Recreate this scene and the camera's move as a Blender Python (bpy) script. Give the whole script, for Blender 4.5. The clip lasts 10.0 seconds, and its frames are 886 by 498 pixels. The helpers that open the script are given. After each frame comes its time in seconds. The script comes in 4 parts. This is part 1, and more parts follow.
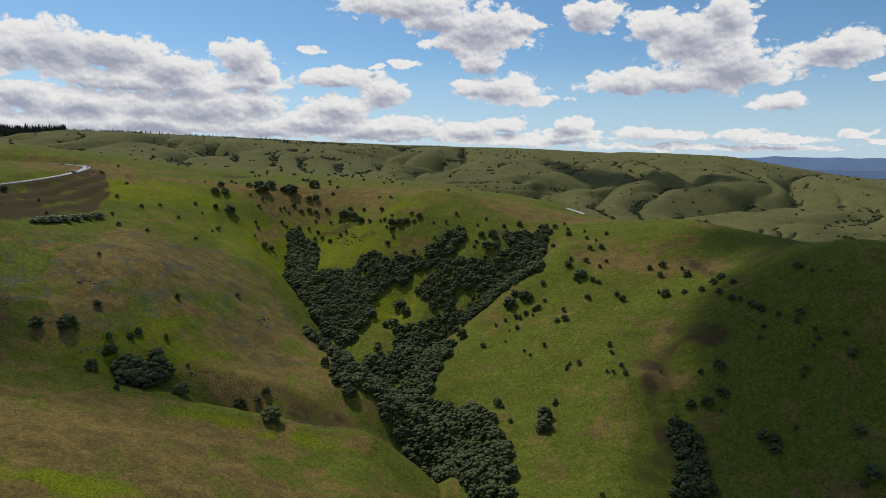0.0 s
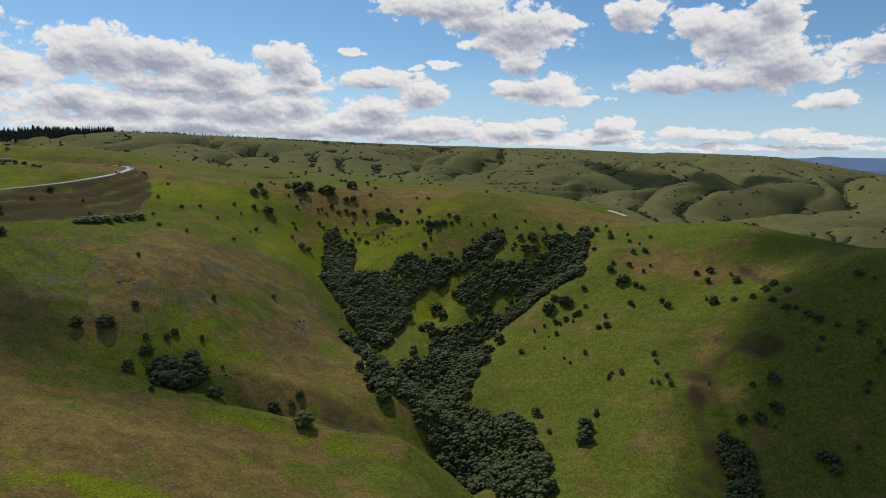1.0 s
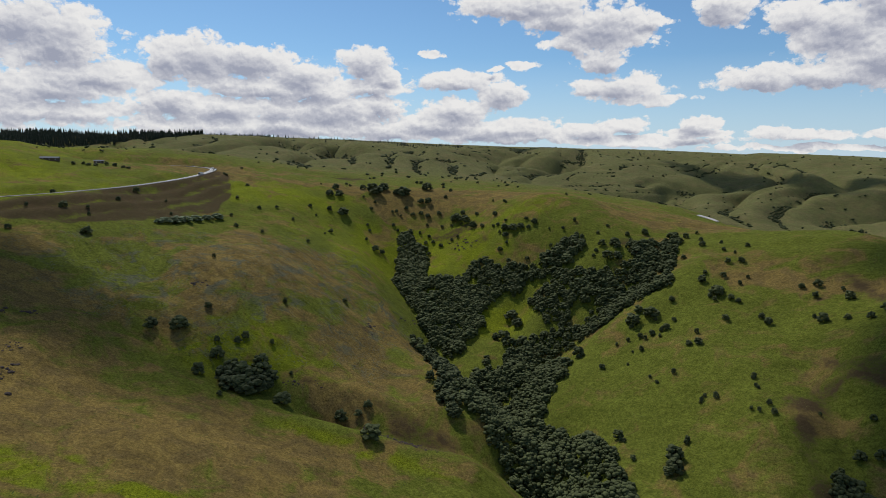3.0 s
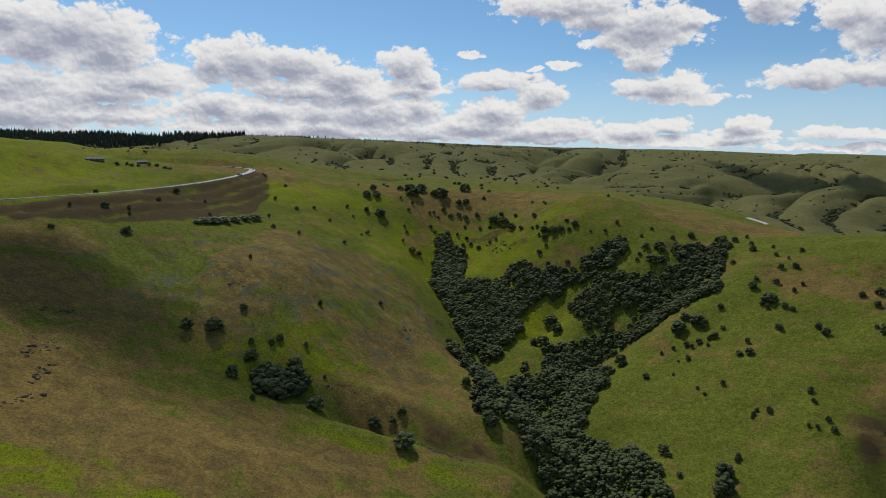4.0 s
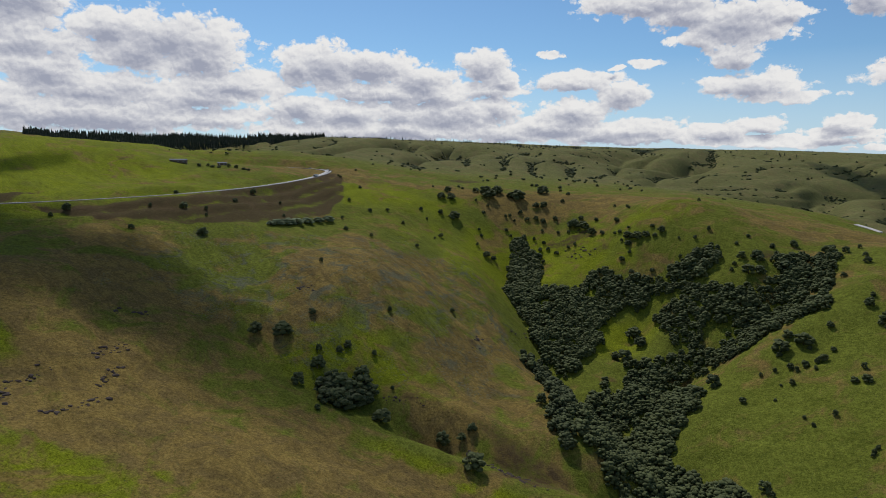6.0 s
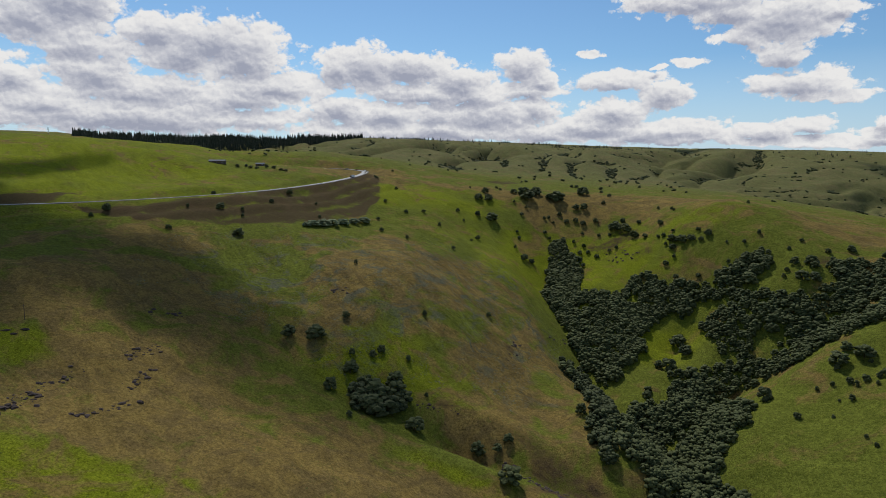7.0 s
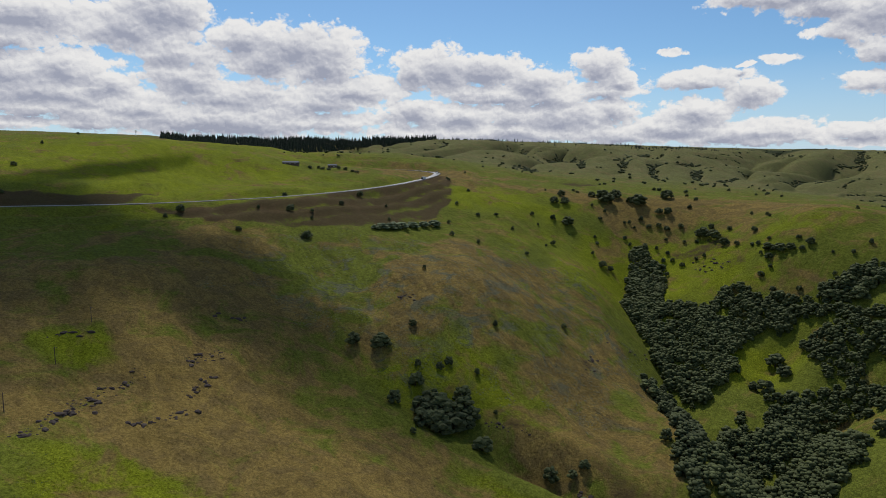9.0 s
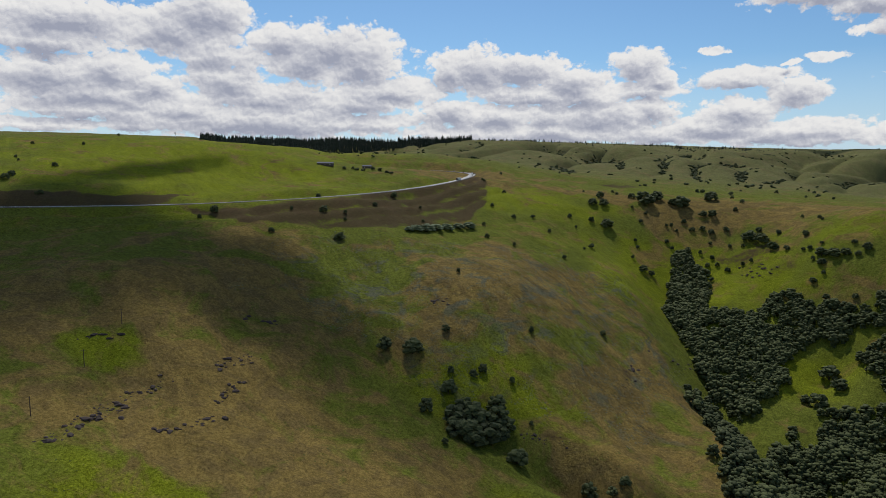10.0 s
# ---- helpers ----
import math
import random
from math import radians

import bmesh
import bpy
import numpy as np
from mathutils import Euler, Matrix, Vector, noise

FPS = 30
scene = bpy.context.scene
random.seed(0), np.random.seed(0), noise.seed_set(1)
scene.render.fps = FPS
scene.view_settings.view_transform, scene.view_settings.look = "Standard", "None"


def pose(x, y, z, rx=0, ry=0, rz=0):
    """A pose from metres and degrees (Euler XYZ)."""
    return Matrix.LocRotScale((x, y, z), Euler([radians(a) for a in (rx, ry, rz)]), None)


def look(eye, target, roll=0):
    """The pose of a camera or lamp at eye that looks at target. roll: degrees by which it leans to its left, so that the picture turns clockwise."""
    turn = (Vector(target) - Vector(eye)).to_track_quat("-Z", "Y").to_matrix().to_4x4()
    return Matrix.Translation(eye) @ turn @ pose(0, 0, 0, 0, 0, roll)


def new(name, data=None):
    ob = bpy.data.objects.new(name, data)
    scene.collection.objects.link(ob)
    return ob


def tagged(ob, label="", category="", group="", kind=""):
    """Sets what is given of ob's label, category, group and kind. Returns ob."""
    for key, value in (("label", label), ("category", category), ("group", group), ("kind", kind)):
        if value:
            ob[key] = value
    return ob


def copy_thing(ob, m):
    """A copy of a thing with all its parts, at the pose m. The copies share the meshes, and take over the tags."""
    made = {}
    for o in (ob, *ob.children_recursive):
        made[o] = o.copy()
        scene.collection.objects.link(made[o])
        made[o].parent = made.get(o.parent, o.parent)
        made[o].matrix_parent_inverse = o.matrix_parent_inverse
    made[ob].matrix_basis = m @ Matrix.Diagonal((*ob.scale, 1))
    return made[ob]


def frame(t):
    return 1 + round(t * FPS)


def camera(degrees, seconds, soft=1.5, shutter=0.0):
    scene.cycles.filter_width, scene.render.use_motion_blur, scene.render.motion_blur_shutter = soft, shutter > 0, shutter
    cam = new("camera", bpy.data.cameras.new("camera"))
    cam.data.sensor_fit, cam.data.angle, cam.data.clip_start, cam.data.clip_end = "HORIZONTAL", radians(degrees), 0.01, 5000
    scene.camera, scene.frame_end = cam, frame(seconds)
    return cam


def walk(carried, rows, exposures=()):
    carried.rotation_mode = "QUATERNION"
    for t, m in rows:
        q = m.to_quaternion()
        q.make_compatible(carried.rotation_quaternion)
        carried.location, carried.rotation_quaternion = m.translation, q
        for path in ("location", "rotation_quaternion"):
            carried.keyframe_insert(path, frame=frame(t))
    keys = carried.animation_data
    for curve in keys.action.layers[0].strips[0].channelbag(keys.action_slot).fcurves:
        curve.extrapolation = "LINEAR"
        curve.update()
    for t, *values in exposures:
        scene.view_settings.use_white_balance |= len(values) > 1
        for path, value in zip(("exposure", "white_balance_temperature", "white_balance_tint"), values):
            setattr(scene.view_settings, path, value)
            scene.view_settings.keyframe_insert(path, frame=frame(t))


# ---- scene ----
cam = camera(69.72, 10.0, soft=0.8)
# seconds, place in metres, yaw to the left, pitch, roll in degrees
ROWS = [
    (0, -14.50, -68.49, -0.48, -17.568, -7.708, 0.622),
    (0.5, -12.20, -61.91, -0.45, -15.851, -7.689, 0.611),
    (1, -10.08, -55.25, -0.41, -14.131, -7.673, 0.604),
    (1.5, -8.14, -48.53, -0.36, -12.407, -7.660, 0.599),
    (2, -6.39, -41.75, -0.31, -10.681, -7.648, 0.596),
    (2.5, -4.83, -34.90, -0.26, -8.954, -7.637, 0.594),
    (3, -3.47, -28.01, -0.21, -7.226, -7.628, 0.594),
    (3.5, -2.30, -21.07, -0.15, -5.499, -7.619, 0.594),
    (4, -1.33, -14.08, -0.10, -3.774, -7.610, 0.594),
    (4.5, -0.56, -7.06, -0.05, -2.052, -7.602, 0.595),
    (5, 0.00, 0.00, 0.00, -0.334, -7.592, 0.595),
    (5.5, 0.35, 7.08, 0.04, 1.378, -7.582, 0.595),
    (6, 0.49, 14.19, 0.07, 3.082, -7.571, 0.595),
    (6.5, 0.42, 21.32, 0.09, 4.777, -7.559, 0.594),
    (7, 0.13, 28.45, 0.11, 6.461, -7.545, 0.593),
    (7.5, -0.38, 35.60, 0.11, 8.132, -7.529, 0.592),
    (8, -1.12, 42.75, 0.09, 9.789, -7.512, 0.591),
    (8.5, -2.09, 49.89, 0.06, 11.429, -7.493, 0.591),
    (9, -3.28, 57.03, 0.02, 13.050, -7.473, 0.591),
    (9.5, -4.71, 64.16, -0.05, 14.650, -7.450, 0.592),
    (10, -6.37, 71.27, -0.13, 16.227, -7.425, 0.594),
]


def row_pose(x, y, z, yaw, pitch, roll):
    a, b = radians(yaw), radians(pitch)
    eye = Vector((x, y, z))
    return look(eye, eye + Vector((-math.sin(a) * math.cos(b), math.cos(a) * math.cos(b), math.sin(b))), roll)


walk(cam, [(t, row_pose(*row)) for t, *row in ROWS])

# ---- light ----
SUN_AZ, SUN_EL = radians(21), radians(52)
sun_dir = Vector((-math.sin(SUN_AZ) * math.cos(SUN_EL), math.cos(SUN_AZ) * math.cos(SUN_EL), math.sin(SUN_EL)))
sun = new("sun", bpy.data.lights.new("sun", "SUN"))
sun.data.energy, sun.data.angle, sun.data.color = 3.2, radians(0.5), (1.0, 0.95, 0.87)
sun.matrix_basis = look(sun_dir * 3000, (0, 0, 0))

# clouds of the sky: azimuth to the left, elevation, half width, half height, in degrees
CLOUDS_EAST = [
    (-38.3, 10.1, 3.6, 1.9), (-33.2, 6.9, 3.4, 0.9), (-41.4, 7.8, 3.7, 1.6), (-35.6, 11.3, 2.4, 1.1), (-40.7, 11.8, 1.9, 1.5), (-38.9, 7.0, 6.4, 0.8),
    (-45.0, 5.0, 1.8, 0.6), (-48.7, 8.8, 2.7, 1.1), (-46.9, 8.1, 1.1, 0.6), (-51.3, 6.5, 0.4, 0.3), (-30.1, 12.3, 2.2, 1.1), (-21.1, 11.2, 3.7, 1.8),
    (-16.7, 12.1, 2.9, 1.0), (-14.2, 13.3, 5.6, 1.1), (-20.6, 8.7, 1.7, 0.9), (-24.5, 11.7, 1.9, 0.5), (-18.2, 10.1, 2.5, 0.6), (-22.2, 6.6, 3.4, 1.0),
    (-24.7, 5.5, 2.7, 0.5), (-20.2, 6.8, 1.7, 0.6), (-8.4, 7.1, 3.6, 0.8), (-12.3, 6.0, 2.0, 1.0), (-5.9, 9.4, 0.9, 0.4), (-11.5, 8.2, 0.5, 0.2),
]
CLOUDS_NORTH = [
    (-13.7, 8.4, 1.1, 0.3), (-0.4, 8.4, 2.3, 1.3), (-2.2, 7.4, 1.2, 0.5), (-1.1, 6.6, 2.7, 0.6), (13.4, 8.2, 3.4, 1.7), (9.3, 8.1, 3.5, 1.4),
    (5.3, 7.3, 2.9, 1.2), (8.2, 6.3, 6.0, 0.9), (15.5, 8.1, 2.1, 1.6), (4.0, 6.1, 3.9, 0.7), (15.4, 4.6, 3.2, 1.1), (11.4, 4.4, 3.1, 0.9),
    (7.1, 4.6, 2.5, 0.9), (2.4, 4.4, 4.8, 1.3), (-1.7, 5.0, 1.8, 0.9), (-8.3, 4.7, 2.9, 0.9), (-6.4, 3.5, 4.3, 0.9), (-13.3, 3.3, 4.0, 0.7),
    (-19.8, 3.0, 3.0, 0.6), (-23.2, 3.4, 1.5, 0.6), (-10.3, 2.8, 4.9, 0.7), (-2.6, 2.9, 4.7, 0.9), (5.4, 3.1, 5.1, 0.7), (13.4, 3.0, 4.8, 0.5),
]
CLOUDS_LOW = [
    (-28.9, 3.5, 1.4, 0.5), (-28.6, 2.7, 2.4, 0.4), (-35.2, 2.7, 2.7, 0.5), (-37.5, 2.5, 2.7, 0.4), (-41.8, 2.5, 2.1, 0.4), (-44.6, 2.2, 3.2, 0.3),
    (-49.9, 2.5, 0.9, 0.3), (-51.7, 1.9, 1.4, 0.2), (-39.7, 1.5, 9.4, 0.2), (-23.3, 2.1, 7.4, 0.4),
    (8.0, 3.0, 11.0, 0.9), (32.0, 3.6, 12.0, 1.2), (-12.0, 2.6, 9.0, 0.6), (21.0, 6.6, 5.0, 1.0), (44.0, 5.4, 7.0, 1.0),
]
CLOUDS_WEST = [
    (25.4, 9.7, 5.3, 1.9), (28.3, 8.7, 3.3, 1.7), (23.5, 8.4, 3.4, 1.6), (30.1, 10.2, 2.8, 1.3), (46.0, 10.7, 6.3, 1.4), (38.9, 10.4, 5.4, 1.6),
    (35.9, 11.9, 3.3, 1.9), (47.5, 9.0, 4.3, 0.8), (35.1, 8.7, 4.0, 0.9), (47.3, 6.6, 5.1, 1.4), (43.2, 7.1, 3.2, 1.2), (40.4, 6.2, 2.1, 0.8),
    (34.8, 7.0, 3.1, 1.2), (31.6, 5.7, 5.5, 1.2), (24.5, 5.3, 4.9, 1.0), (45.2, 4.2, 6.1, 0.7), (37.9, 4.6, 3.9, 0.8), (48.6, 3.0, 4.3, 0.5),
    (41.3, 3.3, 2.9, 0.7), (32.6, 3.6, 4.6, 0.5), (23.0, 3.8, 4.9, 0.6),
]


def link(tree, a, b):
    tree.links.new(a, b)


def maths(tree, op, a, b=None, c=None, clamp=False):
    n = tree.nodes.new("ShaderNodeMath")
    n.operation, n.use_clamp = op, clamp
    for i, v in enumerate((a, b, c)):
        if v is None:
            continue
        if isinstance(v, (int, float)):
            n.inputs[i].default_value = v
        else:
            tree.links.new(v, n.inputs[i])
    return n.outputs[0]


def vmaths(tree, op, a, b=None, c=None):
    n = tree.nodes.new("ShaderNodeVectorMath")
    n.operation = op
    for i, v in enumerate((a, b, c)):
        if v is None:
            continue
        if isinstance(v, tuple):
            n.inputs[i].default_value = v
        else:
            tree.links.new(v, n.inputs[i])
    return n.outputs["Value"] if op in ("LENGTH", "DOT_PRODUCT") else n.outputs[0]


def noise_tex(tree, vector, scale, detail=4.0, rough=0.55, colour=False, distort=0.0):
    n = tree.nodes.new("ShaderNodeTexNoise")
    n.inputs["Scale"].default_value, n.inputs["Detail"].default_value = scale, detail
    n.inputs["Roughness"].default_value, n.inputs["Distortion"].default_value = rough, distort
    if vector is not None:
        tree.links.new(vector, n.inputs["Vector"])
    return n.outputs["Color" if colour else "Fac"]


def ramp(tree, fac, stops):
    n = tree.nodes.new("ShaderNodeValToRGB")
    r = n.color_ramp
    while len(r.elements) < len(stops):
        r.elements.new(0.5)
    for e, (p, c) in zip(r.elements, stops):
        e.position = p
        e.color = (*c, 1) if isinstance(c, tuple) else (c, c, c, 1)
    tree.links.new(fac, n.inputs[0])
    return n.outputs[0]


def mix(tree, fac, a, b, blend="MIX"):
    n = tree.nodes.new("ShaderNodeMix")
    n.data_type, n.blend_type = "RGBA", blend
    for i, v in ((0, fac), (6, a), (7, b)):
        if isinstance(v, (int, float)):
            n.inputs[i].default_value = v
        elif isinstance(v, tuple):
            n.inputs[i].default_value = (*v, 1)
        else:
            tree.links.new(v, n.inputs[i])
    return n.outputs[2]


world = bpy.data.worlds.new("sky")
scene.world = world
world.use_nodes = True
wt = world.node_tree
sky = wt.nodes.new("ShaderNodeTexSky")
sky.sky_type, sky.sun_disc = "NISHITA", False
sky.sun_elevation, sky.sun_rotation = SUN_EL, -SUN_AZ
# a darker blue aloft
sky.altitude, sky.air_density, sky.dust_density, sky.ozone_density = 700, 1.0, 0.6, 2.0
geo = wt.nodes.new("ShaderNodeTexCoord").outputs["Generated"]
sep = wt.nodes.new("ShaderNodeSeparateXYZ")
link(wt, geo, sep.inputs[0])
azi = maths(wt, "MULTIPLY", maths(wt, "ARCTAN2", maths(wt, "MULTIPLY", sep.outputs[0], -1.0), sep.outputs[1]), 57.29578)
ele = maths(wt, "MULTIPLY", maths(wt, "ARCSINE", sep.outputs[2]), 57.29578)
comb = wt.nodes.new("ShaderNodeCombineXYZ")
link(wt, azi, comb.inputs[0])
link(wt, ele, comb.inputs[1])
place2 = comb.outputs[0]
wide = vmaths(wt, "MULTIPLY", place2, (1.0, 1.9, 0.0))
warp = noise_tex(wt, wide, 0.42, 5.0, 0.55, colour=True)
warped = vmaths(wt, "MULTIPLY_ADD", vmaths(wt, "SUBTRACT", warp, (0.5, 0.5, 0.5)), (2.6, 1.3, 0.0), place2)
curl = vmaths(wt, "MULTIPLY_ADD", vmaths(wt, "SUBTRACT", noise_tex(wt, place2, 1.1, 4.0, 0.6, colour=True), (0.5, 0.5, 0.5)), (0.9, 0.9, 0.0), vmaths(wt, "MULTIPLY", place2, (1.0, 1.35, 0.0)))


def puffs(at, scale):
    """Rounded heads of cumulus, 0 to 1, at three sizes."""
    n = wt.nodes.new("ShaderNodeTexVoronoi")
    n.feature, n.voronoi_dimensions, n.normalize = "F1", "2D", True
    n.inputs["Scale"].default_value, n.inputs["Detail"].default_value = scale, 3.0
    n.inputs["Roughness"].default_value, n.inputs["Lacunarity"].default_value = 0.55, 2.2
    link(wt, at, n.inputs["Vector"])
    return maths(wt, "SUBTRACT", 1.0, n.outputs["Distance"])


billow = puffs(curl, 0.62)


def field(at):
    low = None
    for a, e, w, h in CLOUDS_EAST + CLOUDS_NORTH + CLOUDS_LOW + CLOUDS_WEST:
        d = vmaths(wt, "LENGTH", vmaths(wt, "MULTIPLY_ADD", at, (1 / w, 1 / h, 0.0), (-a / w, -e / h, 0.0)))
        low = d if low is None else maths(wt, "MINIMUM", low, d)
    return low


inside = maths(wt, "SUBTRACT", 1.2, field(warped))
dens = maths(wt, "MULTIPLY_ADD", maths(wt, "SUBTRACT", billow, 0.66), 1.7, inside)
higher = maths(wt, "SUBTRACT", 1.2, field(vmaths(wt, "ADD", warped, (-0.25, 0.75, 0.0))))
billow_up = puffs(vmaths(wt, "ADD", curl, (-0.12, 0.34, 0.0)), 0.62)
# clouds over the rest of the sky, out of the clip's view
rest = noise_tex(wt, vmaths(wt, "MULTIPLY", geo, (1.0, 1.0, 2.5)), 2.6, 6.0, 0.55)
beyond = maths(wt, "MULTIPLY", maths(wt, "SUBTRACT", rest, 0.54), 5.0)
apart = maths(wt, "MAXIMUM", maths(wt, "DIVIDE", maths(wt, "SUBTRACT", ele, 17.0), 6.0, clamp=True), maths(wt, "DIVIDE", maths(wt, "SUBTRACT", maths(wt, "ABSOLUTE", azi), 60.0), 6.0, clamp=True), clamp=True)
dens = maths(wt, "ADD", maths(wt, "MULTIPLY", dens, maths(wt, "SUBTRACT", 1.0, apart)), maths(wt, "MULTIPLY", beyond, apart))
cover = maths(wt, "SMOOTH_MIN", maths(wt, "MULTIPLY", dens, 4.0, clamp=True), 1.0, 0.1, clamp=True)
cover = maths(wt, "MULTIPLY", cover, maths(wt, "MULTIPLY_ADD", ele, 0.5, 0.6, clamp=True))
thick = maths(wt, "MULTIPLY_ADD", maths(wt, "SUBTRACT", noise_tex(wt, wide, 0.3, 4.0, 0.55), 0.5), 1.1, higher)
under = maths(wt, "MULTIPLY_ADD", thick, 0.85, 0.05, clamp=True)
relief = maths(wt, "MULTIPLY", maths(wt, "SUBTRACT", billow_up, billow), 1.1)
under = maths(wt, "ADD", under, relief, clamp=True)
white = ramp(wt, under, [(0.0, (8.6, 8.5, 8.4)), (0.3, (7.3, 7.3, 7.5)), (0.6, (5.4, 5.5, 6.1)), (1.0, (3.5, 3.7, 4.6))])
back = wt.nodes["Background"]
back.inputs["Strength"].default_value = 0.095
clear = mix(wt, 1.0, sky.outputs[0], (0.66, 0.87, 1.0), "MULTIPLY")
haze = maths(wt, "MULTIPLY", maths(wt, "MULTIPLY_ADD", ele, -0.11, 1.0, clamp=True), 0.8)
link(wt, mix(wt, cover, mix(wt, haze, clear, (5.6, 7.0, 8.6)), white), back.inputs["Color"])

# ---- land ----
# broad relief: weights of overlapping swells, every 400 m, a row for each step to the east
BROAD_WEST = [
    [0, 0, 0, 2, 4, 8, 8, -5, -7, 5, 7],
    [1, 1, 2, 10, 14, 8, 10, -5, -8, 7, 8],
    [6, 8, 10, 32, 19, -8, 39, 33, 22, 21, 16],
    [13, 16, 6, 50, 30, -10, 50, 16, 3, 18, 29],
    [-15, 6, 3, 21, 32, 28, 54, 41, 9, 3, 33],
    [-13, 41, 22, 15, 58, 31, -7, 57, 59, 20, 38],
    [12, -29, -106, -5, 36, -67, -71, 50, 27, 10, 38],
]
BROAD_EAST = [
    [-28, -52, 35, 4, -5, 96, -11, 98, 24, 1, 39],
    [-12, 14, 60, -46, 3, 63, -117, 36, 36, 10, 32],
    [3, 5, -21, -45, -23, -53, -67, 52, 55, 18, 20],
    [3, 14, 26, -29, -30, 55, 63, 41, 22, 9, 17],
    [1, 7, 17, -13, 4, 37, 22, 22, 13, 5, 16],
    [0, 2, 6, 10, 23, 1, -16, 19, 22, 9, 13],
    [0, 0, 1, 1, 0, -13, -27, -31, -27, -3, 7],
]
# nearer swells, every 80 m round the ravine
NEAR_WEST = [
    [0, 0, -1, 0, 0, 0, 0, -1, 0, 1, 0, 0],
    [0, -1, -2, -1, 0, 1, 1, 0, 1, 3, 1, -1],
    [0, -2, -3, -1, -1, -1, 0, -2, -6, 0, -3, -9],
    [0, 0, -1, 0, 1, -1, 2, 2, -7, -1, -3, -13],
    [1, 6, 3, 11, 12, 5, 10, 11, 1, 3, 1, -8],
    [3, 6, -6, 4, -1, -5, 3, 1, -1, 0, 0, -5],
]
NEAR_MIDDLE = [
    [4, 1, 5, 1, -7, 8, 8, -1, 1, 0, 1, 1],
    [3, -2, 7, -11, -4, 28, 3, 3, 5, 0, 4, -5],
    [2, -4, 1, -2, -11, -11, -11, 3, -13, -8, 12, -3],
    [0, -10, -18, -4, 1, -13, -9, -10, -22, -11, 11, -2],
    [-1, -3, -10, -20, -15, -19, -28, -18, 7, 0, 7, 3],
    [-10, -10, 4, 5, 5, -3, 2, 17, 34, 11, 5, 4],
]
NEAR_EAST = [
    [-17, -21, 1, -6, 3, 7, 5, 2, 10, 6, 6, 4],
    [-6, 4, 28, -4, -7, 8, 3, 9, 9, 4, 7, 4],
    [0, 10, 28, 12, 9, 21, 9, 6, 5, 3, 5, -1],
    [0, 2, 7, 2, 2, 6, 3, 1, 2, 2, 4, 6],
    [-1, -1, 0, -1, 0, 0, 0, 0, 1, 1, 2, 5],
    [-7, -7, -1, 0, 0, 0, -1, -1, 0, 1, 2, 3],
]

BROAD, NEAR = np.array(BROAD_WEST + BROAD_EAST, float), np.array(NEAR_WEST + NEAR_MIDDLE + NEAR_EAST, float)
BX, BY, NX, NY = (np.arange(*v) for v in ((-2400, 2801, 400.0), (-400, 3601, 400.0), (-640, 721, 80.0), (160, 1041, 80.0)))
# the road's middle line round the bend
ROAD = [(-760, 300, -34), (-620, 432, -39), (-540, 508, -41), (-440, 598, -41), (-350, 676, -37), (-297, 772, -33), (-265, 853, -28), (-242, 918, -22), (-234, 972, -17), (-238, 1022, -13), (-255, 1049, -11), (-285, 1060, -9), (-335, 1055, -7), (-425, 1018, -2)]
# bottom lines of the ravine's arms, with a depth and a half width
RAVINES = [
    ([(35, 850), (40, 760), (55, 680), (85, 590), (118, 500), (128, 420), (110, 320), (90, 220)], 16, 24),
    ([(350, 655), (290, 610), (220, 595), (165, 560), (118, 500)], 15, 24),
    ([(180, 690), (140, 620), (118, 540)], 5, 16),
    ([(-230, 500), (-150, 458), (-80, 440), (-20, 424)], 4, 15),
    ([(-60, 434), (-20, 424), (40, 410), (95, 393), (125, 365)], 12, 15),
    ([(330, 430), (300, 330), (270, 262), (235, 200)], 9, 20),
]
# the canyon beyond the plateau's edge
CANYON = [(420, 1750), (720, 1450), (790, 1150), (770, 850), (800, 600), (960, 380), (1200, 200)]


# the skyline: azimuth to the left and elevation, in degrees
SKYLINE = [(-51.9, -0.87), (-49.8, -0.58), (-46.0, 0.1), (-41.9, 0.78), (-37.6, 0.99), (-33.5, 1.11), (-32.5, 1.01), (-28.2, 1.22), (-23.3, 1.43), (-18.3, 1.48), (-13.3, 1.58), (-8.3, 1.7), (-3.5, 1.86), (1.1, 2.0), (5.5, 2.08), (9.6, 2.18), (13.4, 2.22), (15.5, 2.16), (17.0, 2.17), (18.9, 2.13), (20.5, 2.01), (27.9, 1.85), (34.0, 1.83), (37.1, 2.18), (45.4, 2.25), (50.4, 2.19)]


def swell(x, y, gx, gy, r, weights):
    a = np.exp(-((x[:, None] - gx) ** 2) / (2 * r * r))
    b = np.exp(-((y[:, None] - gy) ** 2) / (2 * r * r))
    return ((a @ weights) * b).sum(1)


def lattice(ix, iy, seed):
    h = (ix * 374761393 + iy * 668265263 + seed * 144664741) & 0x7FFFFFFF
    h = ((h ^ (h >> 13)) * 1274126177) & 0x7FFFFFFF
    return ((h ^ (h >> 16)) & 0xFFFF) / 65535.0


